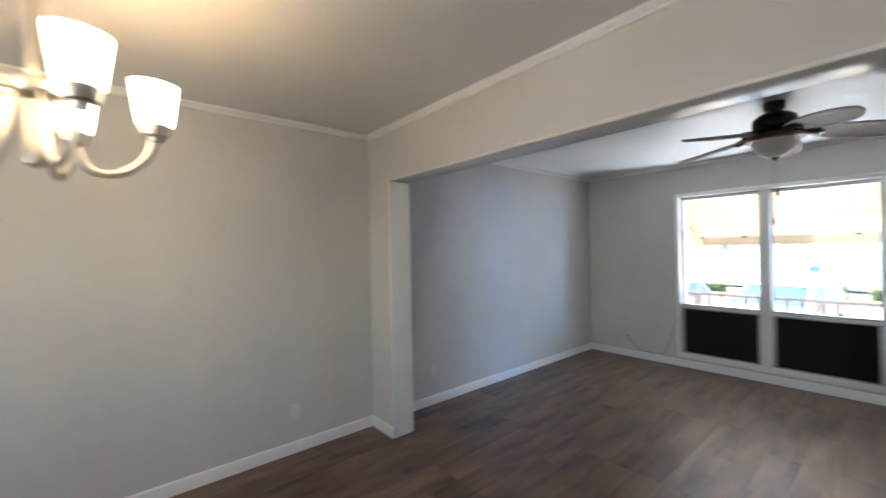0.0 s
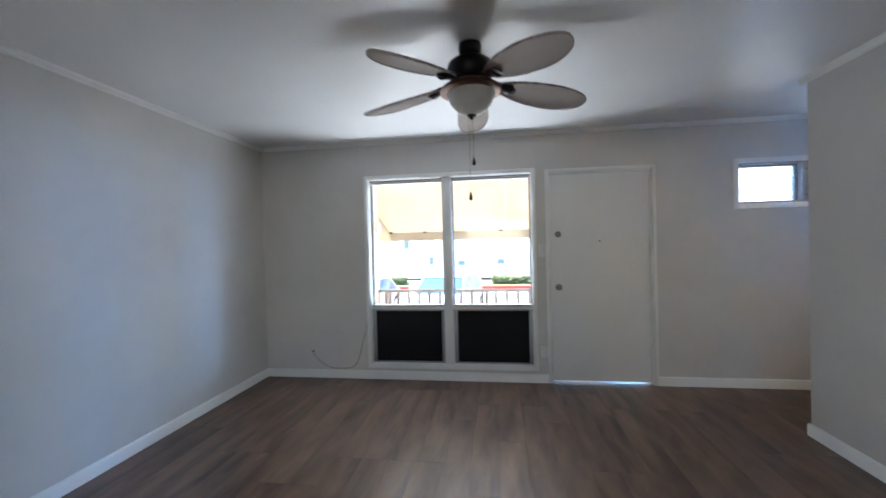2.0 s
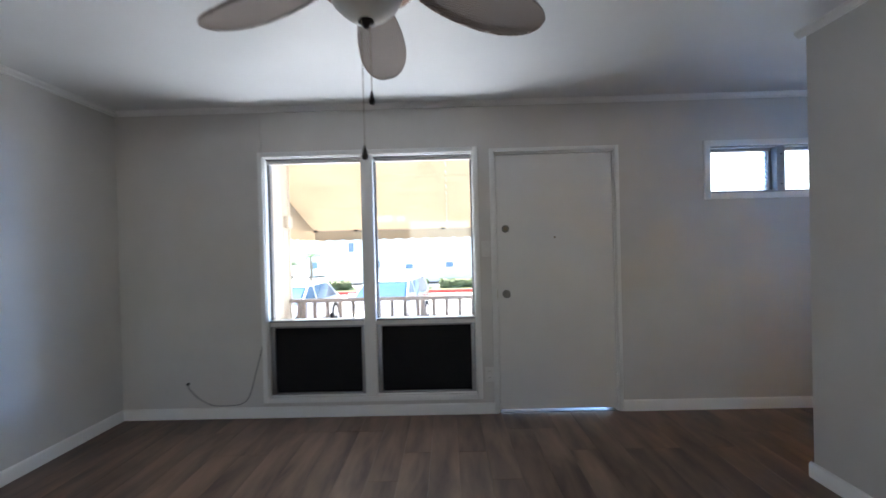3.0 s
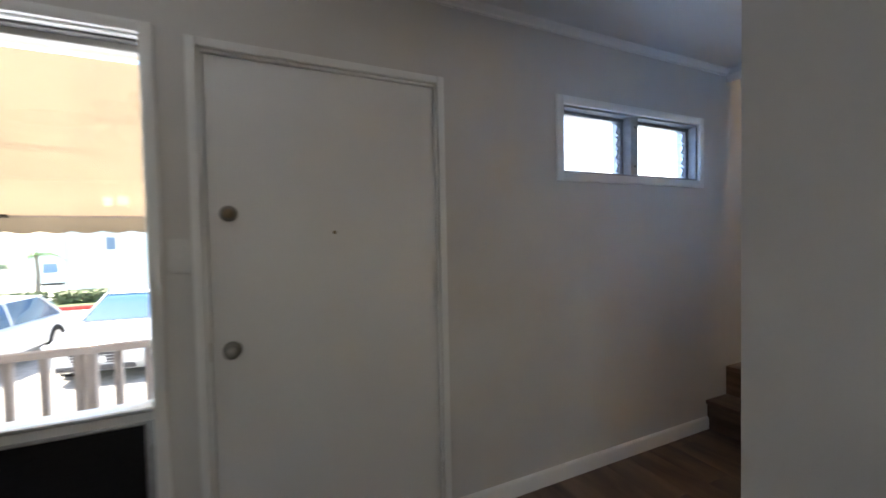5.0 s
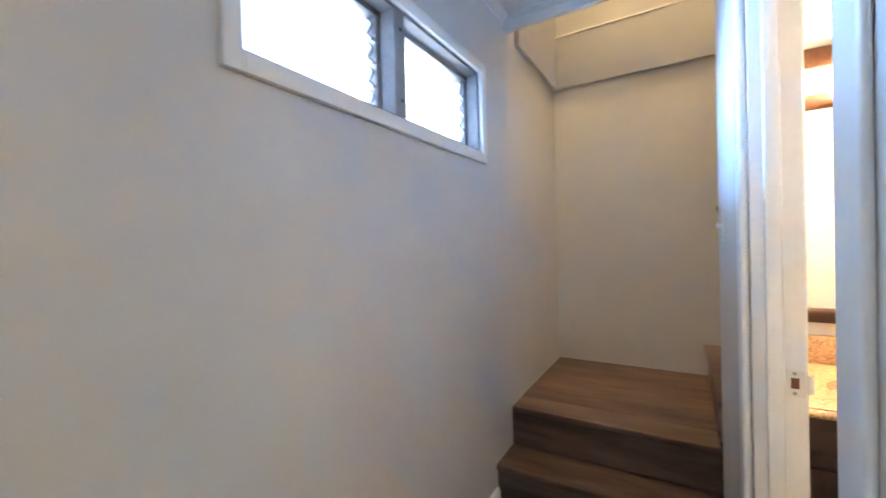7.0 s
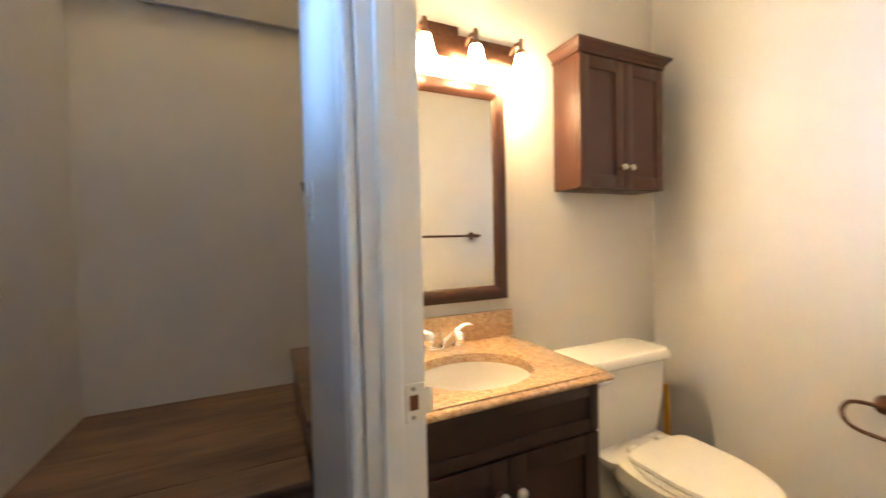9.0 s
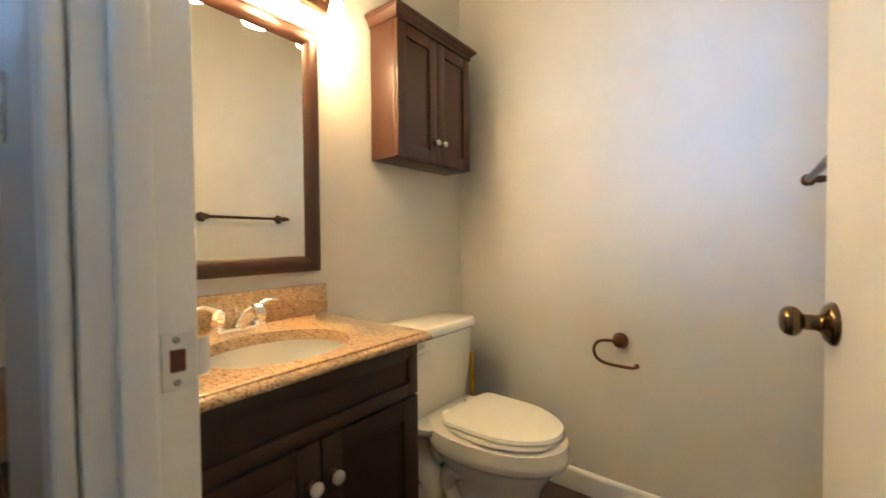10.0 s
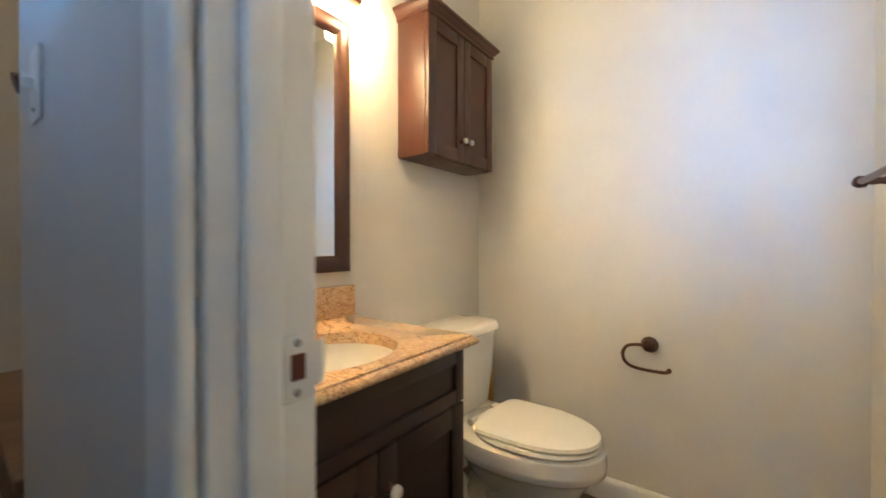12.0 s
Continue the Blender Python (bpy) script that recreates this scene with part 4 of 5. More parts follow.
def to_rect(a):
    c, s = math.cos(a), math.sin(a)
    cx, cy = (TX0 + 0.012 + TX1) / 2, 0.0
    hx, hy = (TX1 - TX0 - 0.012) / 2, TW - 0.012
    t = min(hx / abs(c) if abs(c) > 1e-6 else 9, hy / abs(s) if abs(s) > 1e-6 else 9)
    return (cx + c * t, cy + s * t)


zt, zb = 0.032, 0.004
inner_t = [bm.verts.new((SX + RA * math.cos(a), SY + RB * math.sin(a), zt)) for a in angs]
inner_b = [bm.verts.new((SX + RA * math.cos(a), SY + RB * math.sin(a), zb)) for a in angs]
outer_t = [bm.verts.new((*to_rect(a), zt)) for a in angs]
corners = [(TX0 + 0.012, TW - 0.012), (TX0 + 0.012, -TW + 0.012), (TX1, TW - 0.012), (TX1, -TW + 0.012)]
for cx, cy in corners:
    v = min(outer_t, key=lambda q: (q.co.x - cx) ** 2 + (q.co.y - cy) ** 2)
    v.co.x, v.co.y = cx, cy
skin(bm, inner_t, outer_t)
skin(bm, inner_b, inner_t)
edge = []
for grow, z in ((0.003, 0.0305), (0.0035, 0.0265), (0.007, 0.0250), (0.013, 0.021), (0.0155, 0.015), (0.014, 0.009), (0.008, 0.005), (0.002, zb)):
    edge.append([bm.verts.new((v.co.x - (grow if v.co.x < TX0 + 0.0125 else 0), v.co.y + (grow if v.co.y > TW - 0.0125 else -grow if v.co.y < -TW + 0.0125 else 0), z)) for v in outer_t])
rings = [outer_t, *edge]
for a, b in zip(rings, rings[1:]):
    skin(bm, a, b)
skin(bm, edge[-1], inner_b)
part("slab", bm, GRANITE, top, "speckled tan granite slab", 50)
part("backsplash", box((-0.022, -TW, 0.033), (-0.001, TW, 0.131), 0.003), GRANITE, top, "granite backsplash")
bm = loft([[(SX + RA * 1.03 * q * math.cos(a), SY + RB * 1.03 * q * math.sin(a), z) for a in angs] for q, z in ((1.02, 0.003), (1.0, -0.01), (0.96, -0.05), (0.82, -0.10), (0.5, -0.135), (0.14, -0.145), (0.1, -0.146))], False)
part("basin", bm, CERAMIC, top, "white oval undermount basin", 60)
part("drain", lathe([(0, -0.144), (0.026, -0.143), (0.024, -0.147), (0, -0.148)], 20, (SX, 0, 0)), CHROME, top, "chrome drain", 50)

fc = thing("faucet", (BATH_X - 0.074, -1.330, 0.823), "chrome two-handle centreset basin faucet", "faucet")
bm = prism([(0.026 * math.cos(a), 0.052 * (1 if math.sin(a) > 0 else -1) + 0.026 * math.sin(a)) for a in np.linspace(0, 2 * math.pi, 32, endpoint=False)], 0.0, 0.016)
part("base_plate", bm, CHROME, fc, "", 50)
part("spout", tube(curve([(0.006, 0, 0.008), (-0.026, 0, 0.033), (-0.062, 0, 0.058), (-0.094, 0, 0.074), (-0.114, 0, 0.074), (-0.121, 0, 0.060)], 8), [0.0185 - 0.00018 * i for i in range(41)], 16, flat=1.15), CHROME, fc, "chrome beak spout", 60)
part("lift_rod", tube([(0.016, 0, 0.012), (0.016, 0, 0.062)], 0.0035, 10), CHROME, fc, "thin chrome lift rod", 60)
for s in (-1, 1):
    h = part("handle_body", lathe([(0, 0.014), (0.022, 0.014), (0.0225, 0.022), (0.0195, 0.024), (0.0195, 0.030), (0.021, 0.032), (0.020, 0.050), (0.017, 0.062), (0.010, 0.068), (0, 0.070)], 24, (0, s * 0.052, 0)), CHROME, fc, "chrome handle body", 50)
    part("lever", tube(curve([(0.0, s * 0.050, 0.058), (-0.001, s * 0.068, 0.071), (-0.003, s * 0.088, 0.077), (-0.005, s * 0.106, 0.075)], 6), [0.0105 - 0.00032 * i for i in range(19)], 12, flat=1.3), CHROME, h, "chrome lever", 60)

mir = thing("mirror", (BATH_X, -1.347, 0.968), "wall mirror in a dark mahogany frame", "mirror")
MW, MH, FW = 0.275, 0.785, 0.05
part("glass", box((-0.012, -MW + 0.03, 0.03), (-0.008, MW - 0.03, MH - 0.03)), MIRROR, mir, "silvered mirror glass", None)
part("backing", box((-0.0075, -MW + 0.004, 0.004), (-0.001, MW - 0.004, MH - 0.004)), FRAMEW, mir)
prof = [(0.0, -0.026), (0.006, -0.030), (0.03, -0.028), (0.042, -0.022), (FW, -0.014), (FW, -0.0125), (0.0, -0.0125)]
cs = [(-MW, 0.0), (MW, 0.0), (MW, MH), (-MW, MH)]
for (ya, za), (yb, zb2) in zip(cs, cs[1:] + cs[:1]):
    ring = []
    for (y, z) in ((ya, za), (yb, zb2)):
        sy, sz = (1 if y < 0 else -1), (1 if z < 0.1 else -1)
        ring.append([(x, y + sy * o, z + sz * o) for o, x in prof])
    part("frame_side", loft(ring), MIRRORW, mir, "dark mahogany frame side")

vl = thing("vanity_light", (BATH_X, -1.372, 1.88), "bronze four-light vanity bar with lit glass bells", "wall light")
part("bar", box((-0.026, -0.305, -0.037), (-0.001, 0.305, 0.032), 0.004), BRONZE, vl, "bronze back bar")
part("centre_plate", box((-0.034, -0.06, -0.055), (-0.0265, 0.06, 0.055), 0.004), BRONZE, vl, "bronze centre plate")
for k in range(4):
    y = -0.2805 + 0.187 * k
    a = part("arm", tube(curve([(-0.024, y, 0.0), (-0.055, y, 0.020), (-0.085, y, 0.014), (-0.092, y, 0.0)], 6), 0.007, 10), BRONZE, vl, "bronze arm", 50)
    part("cap", lathe([(0, 0.052), (0.007, 0.051), (0.009, 0.046), (0.008, 0.018), (0.011, 0.014), (0.016, 0.008), (0.018, -0.002), (0.016, -0.006), (0, -0.006)], 20, (-0.092, y, -0.024)), KITRIM, vl, "slim coppery stem and socket cap", 50)
    part("bell", lathe([(0.0, -0.004), (0.017, -0.006), (0.021, -0.018), (0.024, -0.036), (0.031, -0.062), (0.039, -0.082), (0.043, -0.094), (0.042, -0.100), (0.038, -0.096), (0.018, -0.03), (0, -0.012)], 28, (-0.092, y, -0.024)), BULBGLASS, vl, "lit frosted glass bell", 50)

cabi = thing("wall_cabinet", (BATH_X, -2.106, 1.377), "dark brown two-door bathroom wall cabinet with crown", "cabinet")
CD, CW, CH = 0.145, 0.232, 0.505
part("body", box((-CD + 0.016, -CW, 0), (-0.001, CW, CH), 0.002), FRAMEW, cabi)
c1 = shaker("door", -CW, -0.0012, 0.004, CH - 0.004, cabi, -CD - 0.003, 0.048, FRAMEW)
c2 = shaker("door", 0.0012, CW, 0.004, CH - 0.004, cabi, -CD - 0.003, 0.048, FRAMEW)
pull(c1, (-CD - 0.003, -0.022, 0.085), None, 0.012)
pull(c2, (-CD - 0.003, 0.022, 0.085), None, 0.012)
steps = [(0.0, 0.0), (0.007, 0.002), (0.008, 0.009), (0.004, 0.011), (0.005, 0.014), (0.012, 0.020), (0.018, 0.029), (0.020, 0.032), (0.025, 0.033), (0.027, 0.036), (0.027, 0.045), (0.025, 0.048)]
bm = loft([[(-CD - o, -CW - o, CH + z), (-0.001, -CW - o, CH + z), (-0.001, CW + o, CH + z), (-CD - o, CW + o, CH + z)] for o, z in steps])
part("crown", bm, FRAMEW, cabi, "stepped crown moulding", 15)

# toilet, its back to the mirror wall; local +x is forward
toi = thing("toilet", (BATH_X - 0.012, -2.065, 0.005), "white two-piece toilet with closed oval seat lid", "toilet", turn=180)


def rrect(x0, x1, hy, z, r=0.03, n=6):
    pts = []
    for cx, cy, a0 in ((x1 - r, hy - r, 0), (x0 + r, hy - r, 90), (x0 + r, -hy + r, 180), (x1 - r, -hy + r, 270)):
        pts += [(cx + r * math.cos(radians(a0 + 90 * i / n)), cy + r * math.sin(radians(a0 + 90 * i / n)), z) for i in range(n + 1)]
    return pts


part("tank", loft([rrect(0.022, 0.165, 0.185, 0.36, 0.04), rrect(0.012, 0.182, 0.203, 0.40, 0.045), rrect(0.002, 0.192, 0.222, 0.55, 0.045), rrect(0.0, 0.197, 0.230, 0.685, 0.045)]), CERAMIC, toi, "white ceramic tank", 40).location.y = -0.010
part("tank_lid", loft([rrect(-0.004, 0.205, 0.236, 0.686, 0.05), rrect(-0.008, 0.212, 0.241, 0.692, 0.05), rrect(-0.008, 0.212, 0.241, 0.712, 0.05), rrect(-0.002, 0.204, 0.234, 0.726, 0.05), rrect(0.01, 0.19, 0.22, 0.729, 0.05)]), CERAMIC, toi, "white ceramic tank lid", 40).location.y = -0.010
fl = part("flush_lever", tube([(0.205, -0.125, 0.657), (0.212, -0.155, 0.654), (0.210, -0.195, 0.650)], [0.010, 0.009, 0.007], 12), CERAMIC, toi, "white flush lever", 60)
part("lever_base", lathe([(0, 0), (0.016, 0), (0.014, 0.012), (0, 0.014)], 16, (0.193, -0.125, 0.658), (1, 0, 0)), CERAMIC, fl, "", 50)


def egg(x0, x1, hy, z, n=48, sq=0.0):
    """An oval, blunter at the back (x0) than at the front (x1)."""
    cx, hx = (x0 + x1) / 2, (x1 - x0) / 2
    pts = []
    for i in range(n):
        a = 2 * math.pi * i / n
        c, s = math.cos(a), math.sin(a)
        e = 0.75 if c < 0 else 1.0
        pts.append((cx + hx * math.copysign(abs(c) ** (e - sq * (c < 0)), c), hy * math.copysign(abs(s) ** 0.92, s) * (1 - 0.10 * c), z))
    return pts


bowl = part("bowl", loft([egg(0.235, 0.63, 0.118, 0.0), egg(0.24, 0.618, 0.110, 0.03), egg(0.255, 0.592, 0.096, 0.10), egg(0.255, 0.588, 0.098, 0.17), egg(0.240, 0.603, 0.118, 0.215), egg(0.215, 0.628, 0.143, 0.255), egg(0.200, 0.645, 0.157, 0.285), egg(0.190, 0.655, 0.163, 0.304), egg(0.176, 0.678, 0.176, 0.313), egg(0.167, 0.690, 0.182, 0.322), egg(0.165, 0.692, 0.183, 0.345), egg(0.165, 0.688, 0.180, 0.384), egg(0.19, 0.655, 0.155, 0.394)]), CERAMIC, toi, "white ceramic bowl and pedestal", 60)
part("deck", loft([rrect(0.05, 0.24, 0.13, 0.315, 0.06), rrect(0.03, 0.27, 0.170, 0.345, 0.06), rrect(0.02, 0.28, 0.182, 0.368, 0.06), rrect(0.02, 0.28, 0.182, 0.380, 0.06), rrect(0.03, 0.27, 0.172, 0.386, 0.06)]), CERAMIC, bowl, "rear deck", 40)
for s in (-1, 1):
    part("trapway", tube(curve([(0.10, s * 0.07, 0.34), (0.115, s * 0.085, 0.26), (0.17, s * 0.098, 0.195), (0.215, s * 0.096, 0.135), (0.165, s * 0.09, 0.075), (0.20, s * 0.09, 0.0)], 8), [0.046 + 0.004 * math.sin(0.35 * i) for i in range(41)], 14), CERAMIC, bowl, "sculpted trapway", 60)
    part("trap_bulge", tube(curve([(0.40, s * 0.10, 0.262), (0.31, s * 0.092, 0.225), (0.275, s * 0.083, 0.16), (0.32, s * 0.076, 0.09), (0.30, s * 0.074, 0.0)], 8), [0.040 - 0.0002 * i for i in range(33)], 14), CERAMIC, bowl, "sculpted trapway bulge", 60)
part("seat", loft([egg(0.245, 0.672, 0.168, 0.396), egg(0.242, 0.677, 0.172, 0.401), egg(0.245, 0.672, 0.168, 0.409)]), SEATP, toi, "white seat ring", 40)
part("lid", loft([egg(0.277, 0.672, 0.158, 0.412, sq=0.60), egg(0.274, 0.676, 0.161, 0.418, sq=0.60), egg(0.277, 0.671, 0.157, 0.428, sq=0.60), egg(0.297, 0.641, 0.135, 0.4325, sq=0.60)]), SEATP, toi, "white closed lid", 40)
for s in (-1, 1):
    part("hinge", tube([(0.250, s * 0.06, 0.408), (0.250, s * 0.095, 0.408)], 0.013, 12), SEATP, toi)
    part("bolt_cap", lathe([(0, 0), (0.016, 0), (0.014, 0.014), (0, 0.018)], 14, (0.27, s * 0.115, 0.0)), CERAMIC, toi, "", 50)
part("foot_flange", loft([egg(0.12, 0.60, 0.118, 0.0), egg(0.13, 0.59, 0.112, 0.018)]), CERAMIC, bowl, "pedestal foot")

plu = thing("toilet_brush", (BATH_X - 0.10, -2.415, 0.005), "yellow-handled cleaning brush behind the toilet", "toilet brush")
part("handle", tube([(0, 0, 0.09), (0.0, 0.0, 0.40), (0.0, 0.006, 0.52)], [0.012, 0.011, 0.009], 12), YELLOW, plu, "yellow plastic handle", 60)
part("cup", lathe([(0, 0), (0.04, 0), (0.045, 0.05), (0.035, 0.10), (0, 0.10)], 20), SEATP, plu, "", 50)

tp = thing("toilet_paper_holder", (5.279, BATH_Y, 0.668), "empty bronze hook toilet paper holder on the wall", "paper holder")
part("rosette", lathe([(0, 0), (0.030, 0), (0.031, 0.006), (0.026, 0.014), (0.023, 0.03), (0.018, 0.042), (0, 0.048)], 26, (0, 0, 0), (0, 1, 0)), BRONZE, tp, "stepped bronze rosette", 50)
part("hook", tube(curve([(0.006, 0.038, 0.002), (0.045, 0.044, 0.002), (0.074, 0.046, -0.008), (0.088, 0.047, -0.038), (0.078, 0.048, -0.068), (0.05, 0.050, -0.083), (0.0, 0.053, -0.087), (-0.056, 0.056, -0.085), (-0.066, 0.056, -0.079)], 8), 0.0062, 12), BRONZE, tp, "bent bronze arm", 60)
part("end_cap", lathe([(0, -0.006), (0.009, -0.004), (0.010, 0.002), (0.006, 0.008), (0, 0.010)], 16, (-0.070, 0.056, -0.076), (-0.8, 0, 0.5)), BRONZE, tp, "", 50)

tb = thing("towel_bar", (PART_X1, BAR_Y, BAR_Z), "bronze towel bar with round posts", "towel bar")
part("bar", tube([(0.078, -BAR_H - 0.022, 0), (0.078, BAR_H + 0.022, 0)], 0.008, 14), BRONZE, tb, "round bronze bar")
for s in (-1, 1):
    pst = part("post", lathe([(0, 0), (0.028, 0), (0.029, 0.005), (0.022, 0.012), (0.012, 0.024), (0.008, 0.044), (0.010, 0.056), (0.008, 0.062), (0.015, 0.068), (0.016, 0.082), (0.010, 0.090), (0, 0.092)], 22, (0, s * BAR_H, 0), (1, 0, 0)), BRONZE, tb, "turned bronze post", 50)
    part("bar_cap", lathe([(0, 0), (0.010, 0), (0.011, 0.008), (0.007, 0.014), (0, 0.016)], 14, (0.078, s * (BAR_H + 0.02), 0), (0, s, 0)), BRONZE, tb, "", 50)

# ceiling lamp upstairs over the stair flight
ul = thing("stair_ceiling_light", (6.47, -0.65, 5.0), "round lit ceiling light over the stair well", "ceiling light")
part("base", lathe([(0, 0), (0.23, 0), (0.23, -0.02), (0, -0.02)], 28), NICKEL, ul)
part("diffuser", lathe([(0.225, -0.02), (0.21, -0.06), (0.14, -0.11), (0, -0.13)], 28), emit("lit_stair_diffuser", (1.0, 0.78, 0.46), STAIR_E), ul, "lit opal diffuser", 50)


# ---- outside: porch, awning, parking yard ----
GROUND_Z = -1.2
setting("ground", box((-300, 0.16, GROUND_Z - 0.2), (300, 600, GROUND_Z)), ASPHALT, "sunlit pale parking yard reaching the horizon", "ground")
setting("ground_behind", box((-300, -300, GROUND_Z - 0.2), (300, 0.15, GROUND_Z - 0.004)), ASPHALT, "pale ground round the house", "ground")
setting("pavement", box((-3.0, 0.151, GROUND_Z), (4.42, 1.25, -0.06), 0.01), ASPHALT, "raised concrete porch along the front wall", "porch")
sid = thing("side_wall_siding", (0.9, 0.6, -0.06), "beige board siding beside the window", "siding", kind="structure")
wpart("backing", box((0.80, 0.152, -0.06), (0.94, 1.0, 2.9), 0.0), SIDING, sid)
for k in range(6):
    y = 0.152 + 0.142 * k
    wpart("board", box((0.9405, y + 0.003, -0.06), (0.958, y + 0.139, 2.9), 0.004), SIDING, sid)
wpart("corner_board", box((0.93, 1.001, -0.06), (0.966, 1.03, 2.9), 0.003), SIDING, sid)
jb = thing("junction_box", (0.962, 0.93, 1.62), "small beige electrical box on the siding", "electrical box")
part("cover", box((0, -0.05, -0.06), (0.05, 0.05, 0.06), 0.006), SIDING, jb)

rail = thing("porch_railing", (3.0, 0.97, -0.06), "taupe painted porch railing with square balusters", "railing")
RZ = 0.815
wpart("top_rail", box((0.967, 0.94, RZ - 0.035), (4.4, 1.00, RZ), 0.006), RAILP, rail)
wpart("bottom_rail", box((0.967, 0.95, 0.12), (4.4, 0.99, 0.155), 0.004), RAILP, rail)
k = 0
x = 1.06
while x < 4.35:
    wpart("baluster", box((x - 0.017, 0.953, 0.155), (x + 0.017, 0.987, RZ - 0.035), 0.003), RAILP, rail)
    if k % 9 == 0:
        wpart("post", box((x + 0.03, 0.945, -0.06), (x + 0.075, 0.995, RZ - 0.035), 0.003), RAILP, rail)
        x += 0.03
    x += 0.135
    k += 1

# soffit and beam that carry the awning
setting("porch_soffit", box((-3.0, 0.152, 2.42), (4.42, 0.98, 2.5)), SIDING, "beige boarded porch soffit", "soffit")
setting("porch_beam", box((-3.0, 0.90, 2.345), (4.42, 0.98, 2.42), 0.006), SIDING, "beige beam under the porch roof", "beam")
aw = thing("awning", (2.4, 1.0, 2.3), "beige canvas window awning with a scalloped valance", "awning")
AX0, AX1, AY0, AY1, AZ0, AZ1 = 0.62, 4.4, 0.985, 2.8, 2.33, 1.60
bm = bmesh.new()
nu, nv = 40, 16
grid = []
for i in range(nu + 1):
    u = i / nu
    row = []
    for q in range(nv + 1):
        v = q / nv
        sag = -0.05 * math.sin(math.pi * v) * (0.6 + 0.4 * abs(math.sin(math.pi * u * 4)))
        row.append(bm.verts.new((AX0 + (AX1 - AX0) * u, AY0 + (AY1 - AY0) * v, AZ0 + (AZ1 - AZ0) * v + sag)))
    grid.append(row)
for a, b in zip(grid, grid[1:]):
    for q in range(nv):
        bm.faces.new((a[q], a[q + 1], b[q + 1], b[q]))
bmesh.ops.solidify(bm, geom=bm.faces[:], thickness=0.002)
wpart("canopy", bm, CANVAS, aw, None, "sunlit beige canvas top")
bm = bmesh.new()
prev = None
n = 180
for i in range(n + 1):
    x = AX0 + (AX1 - AX0) * i / n
    drop = 0.125 + 0.022 * abs(math.sin(math.pi * (x - AX0) / 0.21))
    y = AY1 + 0.006 * math.sin(x * 9)
    cur = [bm.verts.new((x, y, AZ1)), bm.verts.new((x, y + 0.004, AZ1 - drop * 0.6)), bm.verts.new((x, y - 0.004, AZ1 - drop))]
    if prev:
        for q in range(2):
            bm.faces.new((prev[q], prev[q + 1], cur[q + 1], cur[q]))
    prev = cur
bmesh.ops.solidify(bm, geom=bm.faces[:], thickness=0.002)
wpart("valance", bm, CANVAS, aw, None, "scalloped canvas valance")
bm = prism([(AY0, AZ0 - 0.01), (AY0, AZ1), (AY1, AZ1), (AY1, AZ1 + 0.005)], AX0 - 0.003, AX0 + 0.001, "x")
wpart("side_wing", bm, CANVAS, aw, None, "triangular canvas side wing")
bm = bmesh.new()
prev = None
for i in range(61):
    y = AY0 + (AY1 - AY0) * i / 60
    cur = [bm.verts.new((AX0 - 0.001, y, AZ1)), bm.verts.new((AX0 + 0.002, y, AZ1 - 0.125 - 0.022 * abs(math.sin(math.pi * y / 0.21))))]
    if prev:
        bm.faces.new((prev[0], prev[1], cur[1], cur[0]))
    prev = cur
bmesh.ops.solidify(bm, geom=bm.faces[:], thickness=0.002)
wpart("side_valance", bm, CANVAS, aw, None, "scalloped side valance")
wpart("front_bar", tube([(AX0, AY1 - 0.012, AZ1 + 0.004), (AX1, AY1 - 0.012, AZ1 + 0.004)], 0.011, 10), RAILP, aw)
for x in (0.64, 1.25, 2.56, 3.9):
    wpart("bracket", box((x - 0.03, AY1 - 0.05, AZ1 - 0.012), (x + 0.03, AY1 - 0.018, AZ1 + 0.02), 0.004), DARKB, aw, None, "dark frame bracket")
for k in range(14):
    v0, v1 = (k + 0.2) / 14, (k + 0.75) / 14
    pa, pb = [(2.62 + 0.012 * (q % 2), AY0 + (AY1 - AY0) * v, AZ0 + (AZ1 - AZ0) * v - 0.058 * math.sin(math.pi * v) - 0.004) for q, v in ((0, v0), (1, v1))]
    wpart("lacing", tube([pa, pb], 0.005, 6), PLATE, aw, None, "white lacing stitch")


